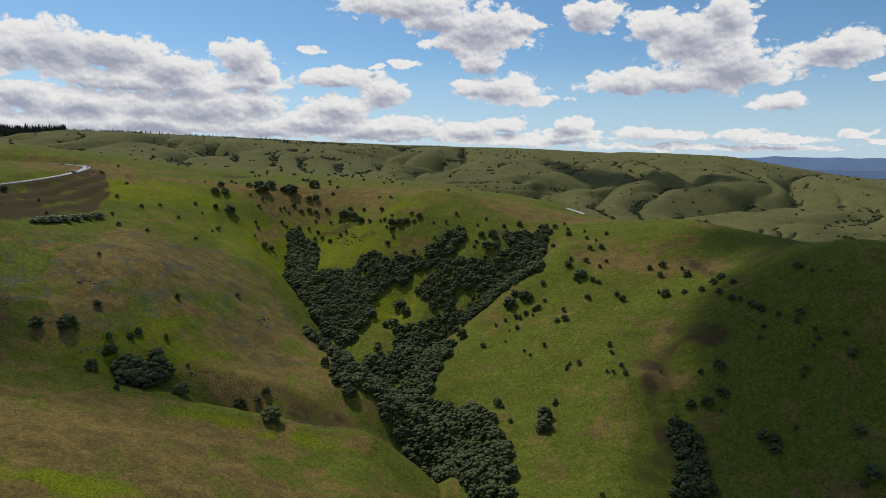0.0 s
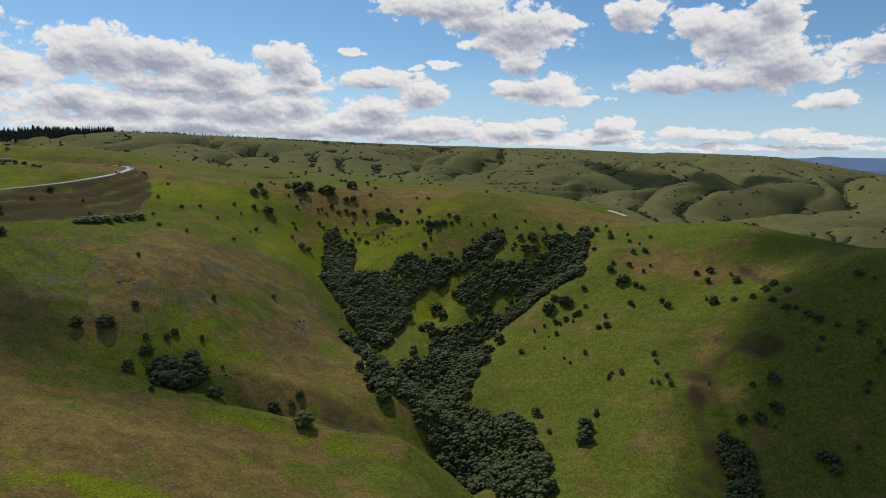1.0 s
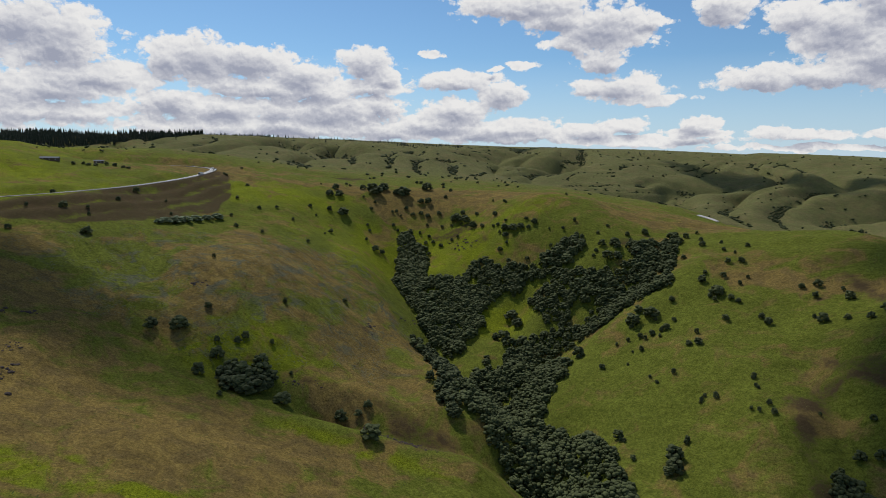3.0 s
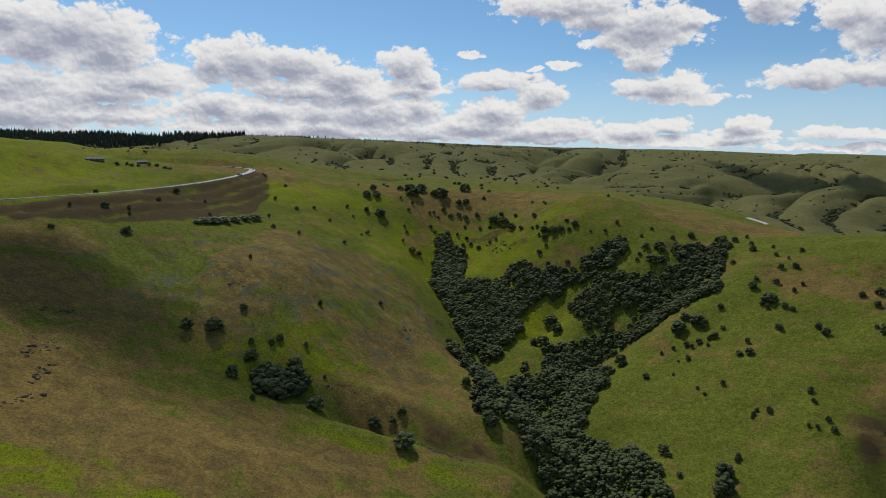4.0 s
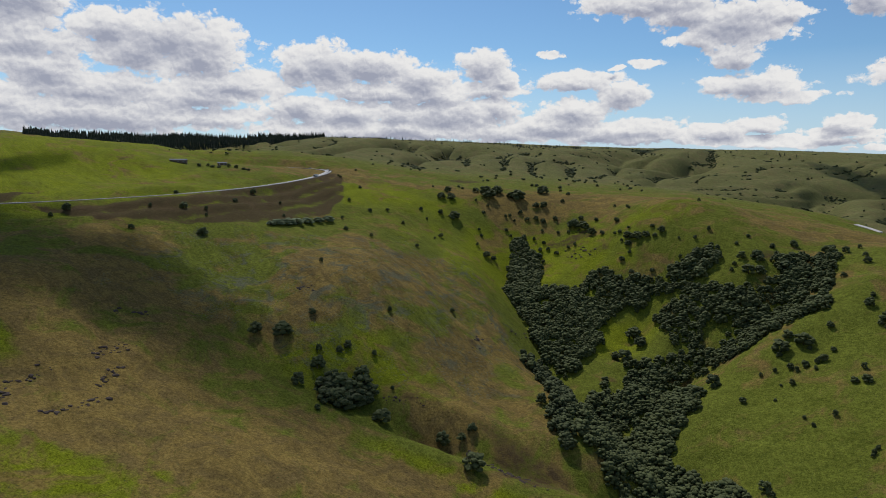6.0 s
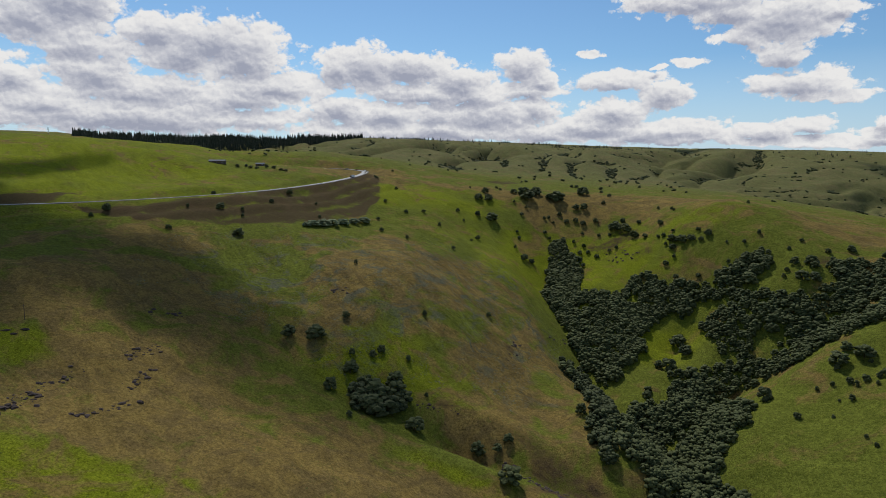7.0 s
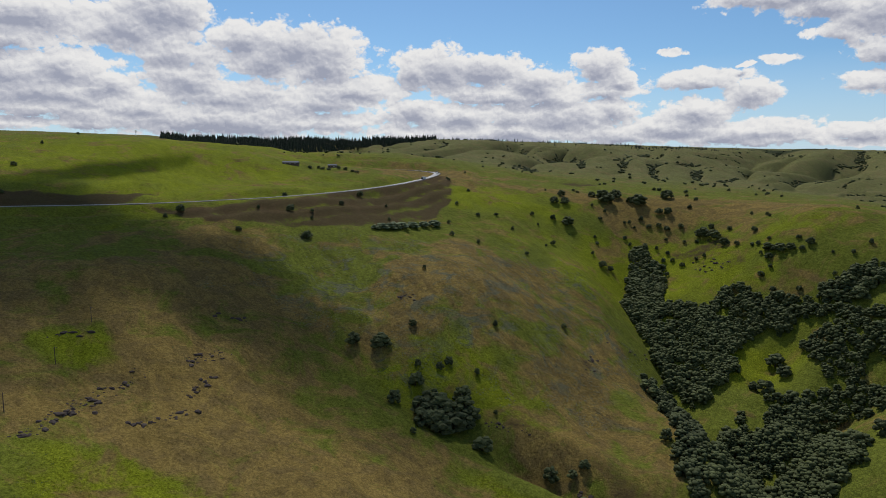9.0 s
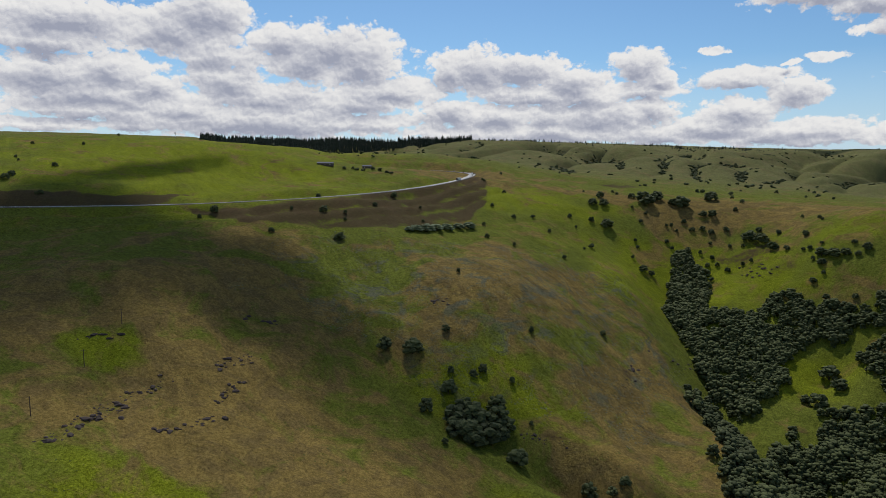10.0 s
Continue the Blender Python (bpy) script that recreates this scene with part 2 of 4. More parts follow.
def grain(x, y, size, seed=1):
    """Smooth value noise, -1 to 1."""
    u, v = x / size, y / size
    i, j = np.floor(u).astype(np.int64), np.floor(v).astype(np.int64)
    f, g = u - i, v - j
    f, g = f * f * f * (f * (f * 6 - 15) + 10), g * g * g * (g * (g * 6 - 15) + 10)
    a, b, c, d = lattice(i, j, seed), lattice(i + 1, j, seed), lattice(i, j + 1, seed), lattice(i + 1, j + 1, seed)
    return 2 * (a + (b - a) * f + (c - a) * g + (a - b - c + d) * f * g) - 1


def step(a, b, v):
    t = np.clip((v - a) / (b - a), 0, 1)
    return t * t * (3 - 2 * t)


def along(x, y, line):
    """Distance to a line of points, the share along it, the side (plus: to its right) and the line's height."""
    best, pos, side, zz = np.full(x.shape, 1e9), np.zeros(x.shape), np.zeros(x.shape), np.zeros(x.shape)
    n = len(line) - 1
    for k in range(n):
        p, q = line[k], line[k + 1]
        dx, dy = q[0] - p[0], q[1] - p[1]
        t = np.clip(((x - p[0]) * dx + (y - p[1]) * dy) / (dx * dx + dy * dy), 0, 1)
        ex, ey = x - p[0] - t * dx, y - p[1] - t * dy
        d = np.hypot(ex, ey)
        m = d < best
        best, pos = np.where(m, d, best), np.where(m, (k + t) / n, pos)
        side = np.where(m, np.sign(ex * dy - ey * dx), side)
        if len(p) > 2:
            zz = np.where(m, p[2] + t * (q[2] - p[2]), zz)
    return best, pos, side, zz


def carved(x, y):
    """What the ravines and the canyon take from the swells."""
    z = np.zeros(x.shape)
    for line, deep, wide_ in RAVINES:
        d, pos, _, _ = along(x, y, line)
        ends = step(0, 0.15, pos)
        z = z - deep * ends * np.exp(-d / wide_) + deep * 0.45 * ends * np.exp(-((d - 2.2 * wide_) / wide_) ** 2)
    d, pos, _, _ = along(x, y, CANYON)
    return z - 85 * step(0, 0.12, pos) * np.exp(-((d / 150) ** 2) ** 1.5)


def height(x, y):
    x, y = np.atleast_1d(np.asarray(x, float)), np.atleast_1d(np.asarray(y, float))
    r, a = np.hypot(x, y), np.arctan2(-x, y)
    z = -90 + swell(x, y, BX, BY, 380.0, BROAD) + swell(x, y, NX, NY, 68.0, NEAR) + carved(x, y)
    # far slopes rise from the canyon to the skyline, cut into spurs and side valleys
    sky_el = np.interp(np.degrees(a), [s[0] for s in SKYLINE], [s[1] for s in SKYLINE])
    rise = step(1300, 2650, r + 130 * grain(x, y, 600, 5))
    drop = 1.9 + 4.4 * step(-0.1, 0.62, -a)
    far = step(1150, 1600, r)
    z = z * (1 - far) + far * r * np.tan(np.radians(sky_el - drop * (1 - rise)))
    bend = a * 2100 + 190 * grain(x, y, 480, 9) + 55 * grain(x, y, 150, 8) + 0.25 * r
    spur = 2 * np.abs(grain(bend, r * 0.24, 330, 3)) ** 0.7 - 1
    rib = 2 * np.abs(grain(bend - 0.3 * r, r * 0.2, 135, 4)) ** 0.75 - 1
    runnel = 2 * np.abs(grain(bend + 0.15 * r, r * 0.22, 52, 7)) ** 0.8 - 1
    cuts = far * (0.16 + 1.7 * rise * (1 - rise)) * (1 - 0.85 * step(0.36, 0.5, a))
    z = z + cuts * (64 * spur + 36 * rib + 11 * runnel + 8)
    # the green hill over the road falls away before the forest
    brow = r * np.tan(np.radians(np.interp(np.degrees(a), [14, 20, 24, 25.7, 27, 30, 31.2, 34, 36, 42, 52], [1.3, 0.95, 0.95, 1.02, 1.3, 1.5, 1.62, 1.88, 2.08, 2.2, 2.2])))
    w = step(620, 800, r) * (1 - step(1500, 1750, r)) * step(0.24, 0.3, a)
    z = z * (1 - w) + w * (brow - 4 * np.logaddexp(0, np.clip((brow - z) / 4, -50, 200)))
    # no ground stands over the skyline
    low_cap = 1 - 0.35 * step(0.42, 0.6, a)
    cap = r * np.tan(np.radians(np.interp(np.degrees(a), [s[0] for s in SKYLINE], [s[1] for s in SKYLINE]))) + 600 * (1 - step(1150 * low_cap, 1400 * low_cap, r))
    z = cap - 5 * np.logaddexp(0, np.clip((cap - z) / 5, -60, 60)) * np.where((cap - z) / 5 > 60, 0, 1) - np.where((cap - z) / 5 > 60, cap - z, 0)
    near = 1 - step(900, 1400, r)
    z = z + 1.7 * grain(x, y, 55, 11) + 0.9 * grain(x + 0.6 * y, y - 0.6 * x, 21, 12) + near * (0.4 * grain(x, y, 7.5, 13) + 1.3 * np.abs(grain(0.25 * x - 0.19 * y, 0.6 * x + 0.8 * y, 19, 14)))
    d, _, side, zz = along(x, y, ROAD)
    w = 1 - step(7.0, 24.0, d)
    z = z * (1 - w) + zz * w
    # benches cut into the fill below the road
    fill = step(0.5, 0.6, side * 0.5 + 0.5) * step(8, 14, d) * (1 - step(60, 85, d)) * step(-700, -560, x)
    return z + fill * 1.3 * np.sin(d / 4.2 + 0.8 * grain(x, y, 40, 15))


def at_ground(x, y, sink=0.0):
    return Vector((x, y, float(height(x, y)[0]) - sink))


# ---- materials ----
def material(name, rough=0.9, gloss=0.1):
    m = bpy.data.materials.new(name)
    m.use_nodes = True
    b = m.node_tree.nodes["Principled BSDF"]
    b.inputs["Roughness"].default_value, b.inputs["Specular IOR Level"].default_value = rough, gloss
    return m, m.node_tree, b


def plain(name, colour, rough=0.6, gloss=0.4, metal=0.0, vary=0.25, size=3.0):
    m, t, b = material(name, rough, gloss)
    b.inputs["Metallic"].default_value = metal
    o = t.nodes.new("ShaderNodeTexCoord").outputs["Object"]
    f = noise_tex(t, o, size, 5.0)
    link(t, mix(t, f, tuple(c * (1 - vary) for c in colour), tuple(min(1, c * (1 + vary)) for c in colour)), b.inputs["Base Color"])
    return m


def attribute(t, name):
    n = t.nodes.new("ShaderNodeAttribute")
    n.attribute_name = name
    return n.outputs["Fac"]


def ground_material():
    m, t, b = material("hill_grass", 1.0, 0.03)
    p = t.nodes.new("ShaderNodeTexCoord").outputs["Object"]
    big, mid, small = noise_tex(t, p, 0.011, 5, 0.6), noise_tex(t, p, 0.032, 8, 0.66, distort=0.8), noise_tex(t, p, 0.28, 5, 0.65)
    fine, grit = noise_tex(t, p, 1.1, 5, 0.75), noise_tex(t, p, 0.55, 8, 0.8)
    green = mix(t, ramp(t, maths(t, "ADD", maths(t, "MULTIPLY", small, 0.6), maths(t, "MULTIPLY", fine, 0.4)), [(0.3, 0.0), (0.7, 1.0)]), (0.053, 0.067, 0.010), (0.136, 0.153, 0.024))
    lush = mix(t, ramp(t, fine, [(0.3, 0.0), (0.7, 1.0)]), (0.084, 0.102, 0.007), (0.182, 0.208, 0.014))
    green = mix(t, attribute(t, "lush"), green, lush)
    dry = mix(t, maths(t, "ADD", maths(t, "MULTIPLY", small, 0.5), maths(t, "MULTIPLY", fine, 0.5)), (0.100, 0.066, 0.021), (0.255, 0.176, 0.060))
    litter = ramp(t, noise_tex(t, p, 0.06, 7, 0.7, distort=1.0), [(0.44, 0.0), (0.58, 1.0)])
    dry = mix(t, maths(t, "MULTIPLY", litter, 0.75), dry, mix(t, grit, (0.062, 0.040, 0.018), (0.150, 0.102, 0.050)))
    amount = maths(t, "ADD", maths(t, "MULTIPLY", maths(t, "SUBTRACT", mid, 0.51), 8.0), maths(t, "MULTIPLY", maths(t, "SUBTRACT", big, 0.55), 3.0))
    amount = maths(t, "ADD", amount, maths(t, "MULTIPLY_ADD", attribute(t, "dry"), 1.5, -0.02), clamp=True)
    c = mix(t, maths(t, "MULTIPLY", amount, 0.85), green, dry)
    # grey-blue flowering herbs in drifts that run down the slope
    herb_at = vmaths(t, "MULTIPLY", p, (0.62, 0.62, 1.0))
    herb = ramp(t, noise_tex(t, herb_at, 0.07, 6, 0.7, distort=1.2), [(0.52, 0.0), (0.62, 1.0)])
    herb = maths(t, "MULTIPLY", maths(t, "MULTIPLY", herb, attribute(t, "herbs")), 0.9)
    c = mix(t, herb, c, mix(t, fine, (0.050, 0.060, 0.034), (0.110, 0.110, 0.082)))
    # haze painted on the far hills: a paler, greyer grass colour
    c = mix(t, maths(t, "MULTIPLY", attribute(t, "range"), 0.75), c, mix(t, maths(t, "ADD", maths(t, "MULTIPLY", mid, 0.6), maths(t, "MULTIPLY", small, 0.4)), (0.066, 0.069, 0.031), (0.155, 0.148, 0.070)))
    # worn streaks and tufted grain at three sizes
    lay = t.nodes.new("ShaderNodeCombineXYZ")
    link(t, maths(t, "MULTIPLY", vmaths(t, "DOT_PRODUCT", p, (0.8, -0.6, 0.0)), 0.42), lay.inputs[0])
    link(t, vmaths(t, "DOT_PRODUCT", p, (0.6, 0.8, 0.0)), lay.inputs[1])
    streak = noise_tex(t, lay.outputs[0], 0.075, 9, 0.72, distort=1.4)
    ruts = noise_tex(t, lay.outputs[0], 0.26, 7, 0.7, distort=1.6)
    c = mix(t, 1.0, c, ramp(t, grit, [(0.38, 0.66), (0.5, 1.02), (0.62, 1.36)]), "MULTIPLY")
    laid = maths(t, "MULTIPLY_ADD", attribute(t, "herbs"), 0.4, 0.45)
    c = mix(t, laid, c, ramp(t, streak, [(0.34, 0.66), (0.5, 1.03), (0.66, 1.30)]), "MULTIPLY")
    c = mix(t, laid, c, ramp(t, ruts, [(0.34, 0.62), (0.44, 1.0), (0.7, 1.12)]), "MULTIPLY")
    # bare soil and scree
    soil = mix(t, grit, (0.024, 0.017, 0.009), mix(t, small, (0.060, 0.043, 0.023), (0.135, 0.096, 0.052)))
    bare = maths(t, "ADD", maths(t, "MULTIPLY", attribute(t, "soil"), 2.1), maths(t, "MULTIPLY", maths(t, "SUBTRACT", mid, 0.62), 3.6))
    bare = ramp(t, maths(t, "ADD", bare, maths(t, "ADD", maths(t, "MULTIPLY", maths(t, "SUBTRACT", small, 0.5), 1.9), maths(t, "MULTIPLY", maths(t, "SUBTRACT", grit, 0.5), 2.2))), [(0.28, 0.0), (1.0, 0.92)])
    c = mix(t, bare, c, soil)
    link(t, c, b.inputs["Base Color"])
    bump = t.nodes.new("ShaderNodeBump")
    bump.inputs["Strength"].default_value, bump.inputs["Distance"].default_value = 0.6, 1.5
    link(t, maths(t, "ADD", maths(t, "MULTIPLY", small, 1.0), maths(t, "MULTIPLY", maths(t, "ADD", fine, grit), 0.6)), bump.inputs["Height"])
    link(t, bump.outputs[0], b.inputs["Normal"])
    return m


def leaf_material(name, dark, light):
    m, t, b = material(name, 0.8, 0.12)
    p = t.nodes.new("ShaderNodeTexCoord").outputs["Object"]
    g = t.nodes.new("ShaderNodeNewGeometry")
    o = t.nodes.new("ShaderNodeObjectInfo")
    f = maths(t, "ADD", maths(t, "MULTIPLY", noise_tex(t, p, 1.1, 4, 0.7), 0.7), maths(t, "MULTIPLY", maths(t, "ADD", g.outputs["Random Per Island"], o.outputs["Random"]), 0.25))
    link(t, mix(t, ramp(t, f, [(0.3, 0.0), (0.85, 1.0)]), dark, light), b.inputs["Base Color"])
    return m


grass = ground_material()
leaf = leaf_material("broad_leaves", (0.034, 0.043, 0.020), (0.080, 0.095, 0.036))
pale_leaf = leaf_material("willow_leaves", (0.07, 0.09, 0.045), (0.18, 0.215, 0.12))
needle = leaf_material("conifer_needles", (0.008, 0.014, 0.009), (0.026, 0.040, 0.022))
bark = plain("bark", (0.07, 0.05, 0.035), 0.9, 0.1)
rock_mat = plain("basalt", (0.045, 0.034, 0.030), 0.9, 0.2, vary=0.55, size=0.6)
asphalt = plain("asphalt", (0.17, 0.17, 0.175), 0.55, 0.4, vary=0.2, size=0.4)
gravel = plain("gravel_shoulder", (0.125, 0.105, 0.082), 0.95, 0.1, vary=0.35, size=0.9)
# eastern road: the sky's reflection is put into this pale base colour
sky_pale_road = plain("sky_pale_road", (0.42, 0.40, 0.38), 0.8, 0.2, vary=0.15, size=0.5)
pole_wood = plain("weathered_wood", (0.075, 0.06, 0.05), 0.85, 0.15)
steel = plain("galvanised_steel", (0.22, 0.22, 0.23), 0.7, 0.3, 0.3, 0.1)
white_paint = plain("white_paint", (0.78, 0.78, 0.76), 0.4, 0.5, vary=0.06)
dark_paint = plain("dark_paint", (0.05, 0.055, 0.065), 0.35, 0.5, vary=0.1)
red_paint = plain("red_paint", (0.28, 0.04, 0.03), 0.35, 0.5, vary=0.1)
grey_roof = plain("grey_metal_roof", (0.15, 0.16, 0.18), 0.9, 0.05, 0.0, 0.15)
brown_wall = plain("brown_boards", (0.10, 0.075, 0.055), 0.8, 0.2)
glass_dark = plain("window_glass", (0.02, 0.025, 0.03), 0.08, 0.6, vary=0.0)
rubber = plain("tyre_rubber", (0.02, 0.02, 0.02), 0.9, 0.1)

# ---- ground sheet ----
# a part of the ground that is bare, dry, lush or in flower: patches x, y, half lengths, turn
SOIL_PATCHES = [(32, 405, 36, 20, -40), (25, 430, 44, 13, -38), (-2, 566, 5, 11, 20), (340, 345, 10, 34, 10), (262, 290, 10, 55, -20), (232, 262, 30, 14, 30), (128, 850, 44, 14, 5), (300, 680, 16, 9, 0), (50, 600, 9, 5, 30), (-44, 462, 14, 3, 10), (318, 360, 22, 9, -20), (-155, 548, 12, 4, 10), (-22, 1126, 60, 26, 33), (-480, 856, 12, 5, 10), (420, 440, 6, 90, -12), (307, 355, 24, 14, 0), (148, 798, 26, 12, -35)]
DRY_PATCHES = [(15, 505, 60, 60, 0), (0, 445, 60, 30, -20), (-60, 640, 120, 50, -37), (-150, 318, 230, 110, -12), (-310, 380, 150, 90, 0), (-60, 345, 110, 45, -15), (380, 520, 120, 22, -50), (210, 900, 260, 110, -8), (430, 760, 170, 80, -30), (-260, 1000, 160, 90, 0), (60, 960, 260, 50, 0), (-20, 530, 90, 60, 60), (-330, 560, 60, 40, 20), (-90, 600, 140, 90, 60), (-250, 480, 110, 60, 0)]
# the first row paints the near spur's sunlit crest as brighter grass
LUSH_AND_SUNLIT_PATCHES = [(-10, 372, 70, 8, -16), (-560, 760, 260, 210, 0), (-700, 1050, 300, 200, 0), (-190, 268, 60, 24, 15), (-100, 262, 40, 14, -10), (-285, 352, 26, 16, 0), (60, 800, 150, 90, 0), (-90, 480, 60, 40, 0), (-130, 890, 120, 60, 0), (150, 660, 60, 30, 0)]
HERB_PATCHES = [(-60, 600, 130, 70, -37), (-110, 590, 120, 110, 0), (-200, 560, 90, 80, 0), (-20, 640, 60, 120, 20)]


def in_polygon(x, y, poly):
    c = np.zeros(x.shape, bool)
    for (x0, y0), (x1, y1) in zip(poly, poly[1:] + poly[:1]):
        if y0 != y1:
            c ^= ((y0 > y) != (y1 > y)) & (x < (x1 - x0) * (y - y0) / (y1 - y0) + x0)
    return c


# the dark fill below the road, from its edge down to the foot
FILL = [(-425, 596), (-379, 632), (-323, 691), (-286, 811), (-245, 901), (-232, 990), (-222, 1024), (-195, 947), (-174, 856), (-176, 779), (-202, 722), (-228, 672), (-290, 619), (-351, 586), (-403, 583)]


def patches(x, y, rows_):
    out = np.zeros(x.shape)
    wob = 0.35 * grain(x, y, 28, 21) + 0.2 * grain(x, y, 9, 22)
    for px, py, a, b, turn in rows_:
        c, s = math.cos(radians(turn)), math.sin(radians(turn))
        u, v = ((x - px) * c + (y - py) * s) / a, (-(x - px) * s + (y - py) * c) / b
        out = np.maximum(out, 1 - step(0.3, 1.35, np.hypot(u, v) + wob))
    return out


az = np.radians(np.concatenate([np.arange(-60, 58, 0.16), np.arange(58, 300, 4.0)]))
rad = np.concatenate([[1.0, 40, 80, 110], 130 * 1.0085 ** np.arange(0, 423)])
na, nr = len(az), len(rad)
AA, RR = np.meshgrid(az, rad)
gx, gy = (-np.sin(AA) * RR).ravel(), (np.cos(AA) * RR).ravel()
gz = height(gx, gy)
idx = np.arange(na * nr).reshape(nr, na)
nxt = np.roll(idx, -1, axis=1)
quads = np.stack([idx[1:], nxt[1:], nxt[:-1], idx[:-1]], -1).reshape(-1, 4)
me = bpy.data.meshes.new("ground")
me.from_pydata(np.stack([gx, gy, gz], -1), [], quads.tolist())
me.shade_smooth()
me.materials.append(grass)
rd, _, rside, _ = along(gx, gy, ROAD)
edge = along(gx, gy, FILL + FILL[:1])[0] + 3 * grain(gx, gy, 14, 23)
bank = np.where(in_polygon(gx, gy, FILL), step(0, 9, edge), 0) * np.clip(0.86 + 0.2 * grain(gx, gy, 30, 24) + 0.26 * np.sin(rd / 4.2 + 0.8 * grain(gx, gy, 40, 15)), 0, 1)
field_soil = step(0.4, 0.6, 0.5 - rside * 0.5) * (1 - step(40, 52, rd + 5 * grain(gx, gy, 60, 25))) * (1 - step(-470, -440, gx))
# "range" is the share of painted haze, rising with distance
for label, values in (("soil", np.maximum(np.maximum(bank, field_soil), 0.55 * patches(gx, gy, SOIL_PATCHES))), ("dry", np.maximum(patches(gx, gy, DRY_PATCHES) * (1 - 0.85 * patches(gx, gy, LUSH_AND_SUNLIT_PATCHES)), 0.3 * step(1000, 1500, np.hypot(gx, gy)))), ("lush", patches(gx, gy, LUSH_AND_SUNLIT_PATCHES)), ("herbs", patches(gx, gy, HERB_PATCHES)), ("range", step(1050, 1500, np.hypot(gx, gy)) * (1 - 0.7 * step(0.25, 0.45, np.arctan2(-gx, gy))))):
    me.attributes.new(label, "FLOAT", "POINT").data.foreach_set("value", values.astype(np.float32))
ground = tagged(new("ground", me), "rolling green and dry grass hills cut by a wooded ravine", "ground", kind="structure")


# ---- helpers for things ----
def part(name, bm, mat, parent, label=""):
    mesh = bpy.data.meshes.new(name)
    bm.to_mesh(mesh)
    bm.free()
    mesh.materials.append(mat)
    ob = new(name, mesh)
    ob.parent = parent
    if label:
        ob["label"] = label
    return ob


def thing(name, label, category, group="", kind=""):
    return tagged(new(name), label, category, group, kind)


def box(bm, x, y, z, sx, sy, sz, bevel=0.0):
    r = bmesh.ops.create_cube(bm, size=1)
    bmesh.ops.scale(bm, vec=(sx, sy, sz), verts=r["verts"])
    bmesh.ops.translate(bm, vec=(x, y, z), verts=r["verts"])
    if bevel:
        bmesh.ops.bevel(bm, geom=[e for e in {e for v in r["verts"] for e in v.link_edges}], offset=bevel, segments=2, affect="EDGES")
    return bm


def tube(bm, a, b, r0, r1, n=6):
    a, b = Vector(a), Vector(b)
    q = (b - a).to_track_quat("Z", "Y")
    ring = [[bm.verts.new(p + q @ Vector((r * math.cos(k * math.tau / n), r * math.sin(k * math.tau / n), 0))) for k in range(n)] for p, r in ((a, r0), (b, r1))]
    for k in range(n):
        bm.faces.new((ring[0][k], ring[0][(k + 1) % n], ring[1][(k + 1) % n], ring[1][k]))
    bm.faces.new(ring[1])
    bm.faces.new(ring[0][::-1])
    return bm


def clump(bm, centre, r, rng, flat=0.8, sub=1):
    v = bmesh.ops.create_icosphere(bm, subdivisions=sub, radius=1)["verts"]
    seed = Vector((rng.random() * 90, rng.random() * 90, 0))
    for p in v:
        k = 1 + 0.55 * noise.noise(p.co * 1.7 + seed) + rng.uniform(-0.12, 0.12)
        p.co = Vector((p.co.x * r * k, p.co.y * r * k, p.co.z * r * flat * k)) + Vector(centre)


def sprays(bm, count, rng, radius, base, top, size):
    """Small leafy sprays that break the crown's outline."""
    for _ in range(count):
        a, h = rng.uniform(0, math.tau), rng.random()
        rr = radius * math.sqrt(max(0.06, 1 - (2 * h - 0.8) ** 2)) * rng.uniform(0.75, 1.08)
        c = Vector((rr * math.cos(a), rr * math.sin(a), base + (top - base) * h))
        s = size * rng.uniform(0.6, 1.4)
        pts_ = [c + Vector((rng.uniform(-s, s), rng.uniform(-s, s), rng.uniform(-s, s))) for _ in range(3)]
        bm.faces.new([bm.verts.new(p) for p in pts_])


def crown_mesh(seed, height_=1.0, spread=0.5):
    """A crown one unit high: rounded lumps of leaves over a dome, with gaps and loose sprays."""
    rng = random.Random(seed)
    bm = bmesh.new()
    lumps = rng.randint(11, 14)
    for k in range(lumps):
        up = 0.16 + 0.72 * (k + 0.5) / lumps
        a_ = k * 2.4 + rng.uniform(-0.5, 0.5)
        out = spread * 0.74 * math.sqrt(max(0.03, 1 - ((up - 0.3) / 0.62) ** 2)) * rng.uniform(0.75, 1.12)
        clump(bm, (out * math.cos(a_), out * math.sin(a_), up * height_), rng.uniform(0.14, 0.225), rng, 0.85, 2)
    sprays(bm, 150, rng, spread * 0.94, 0.03 * height_, 0.98 * height_, 0.045)
    return bm


def scrub_mesh(seed):
    rng = random.Random(seed)
    bm = bmesh.new()
    for k in range(4):
        clump(bm, (rng.uniform(-0.3, 0.3), rng.uniform(-0.3, 0.3), rng.uniform(0.3, 0.6)), rng.uniform(0.26, 0.4), rng, 0.9)
    return bm


def trunk_mesh(seed):
    rng = random.Random(seed)
    bm = bmesh.new()
    tube(bm, (0, 0, -0.08), (0.01, 0.0, 0.4), 0.035, 0.022)
    for k in range(3):
        a = rng.uniform(0, math.tau)
        tube(bm, (0.005, 0, 0.2 + 0.06 * k), (0.25 * math.cos(a), 0.25 * math.sin(a), 0.55 + 0.08 * k), 0.016, 0.007, 5)
    return bm


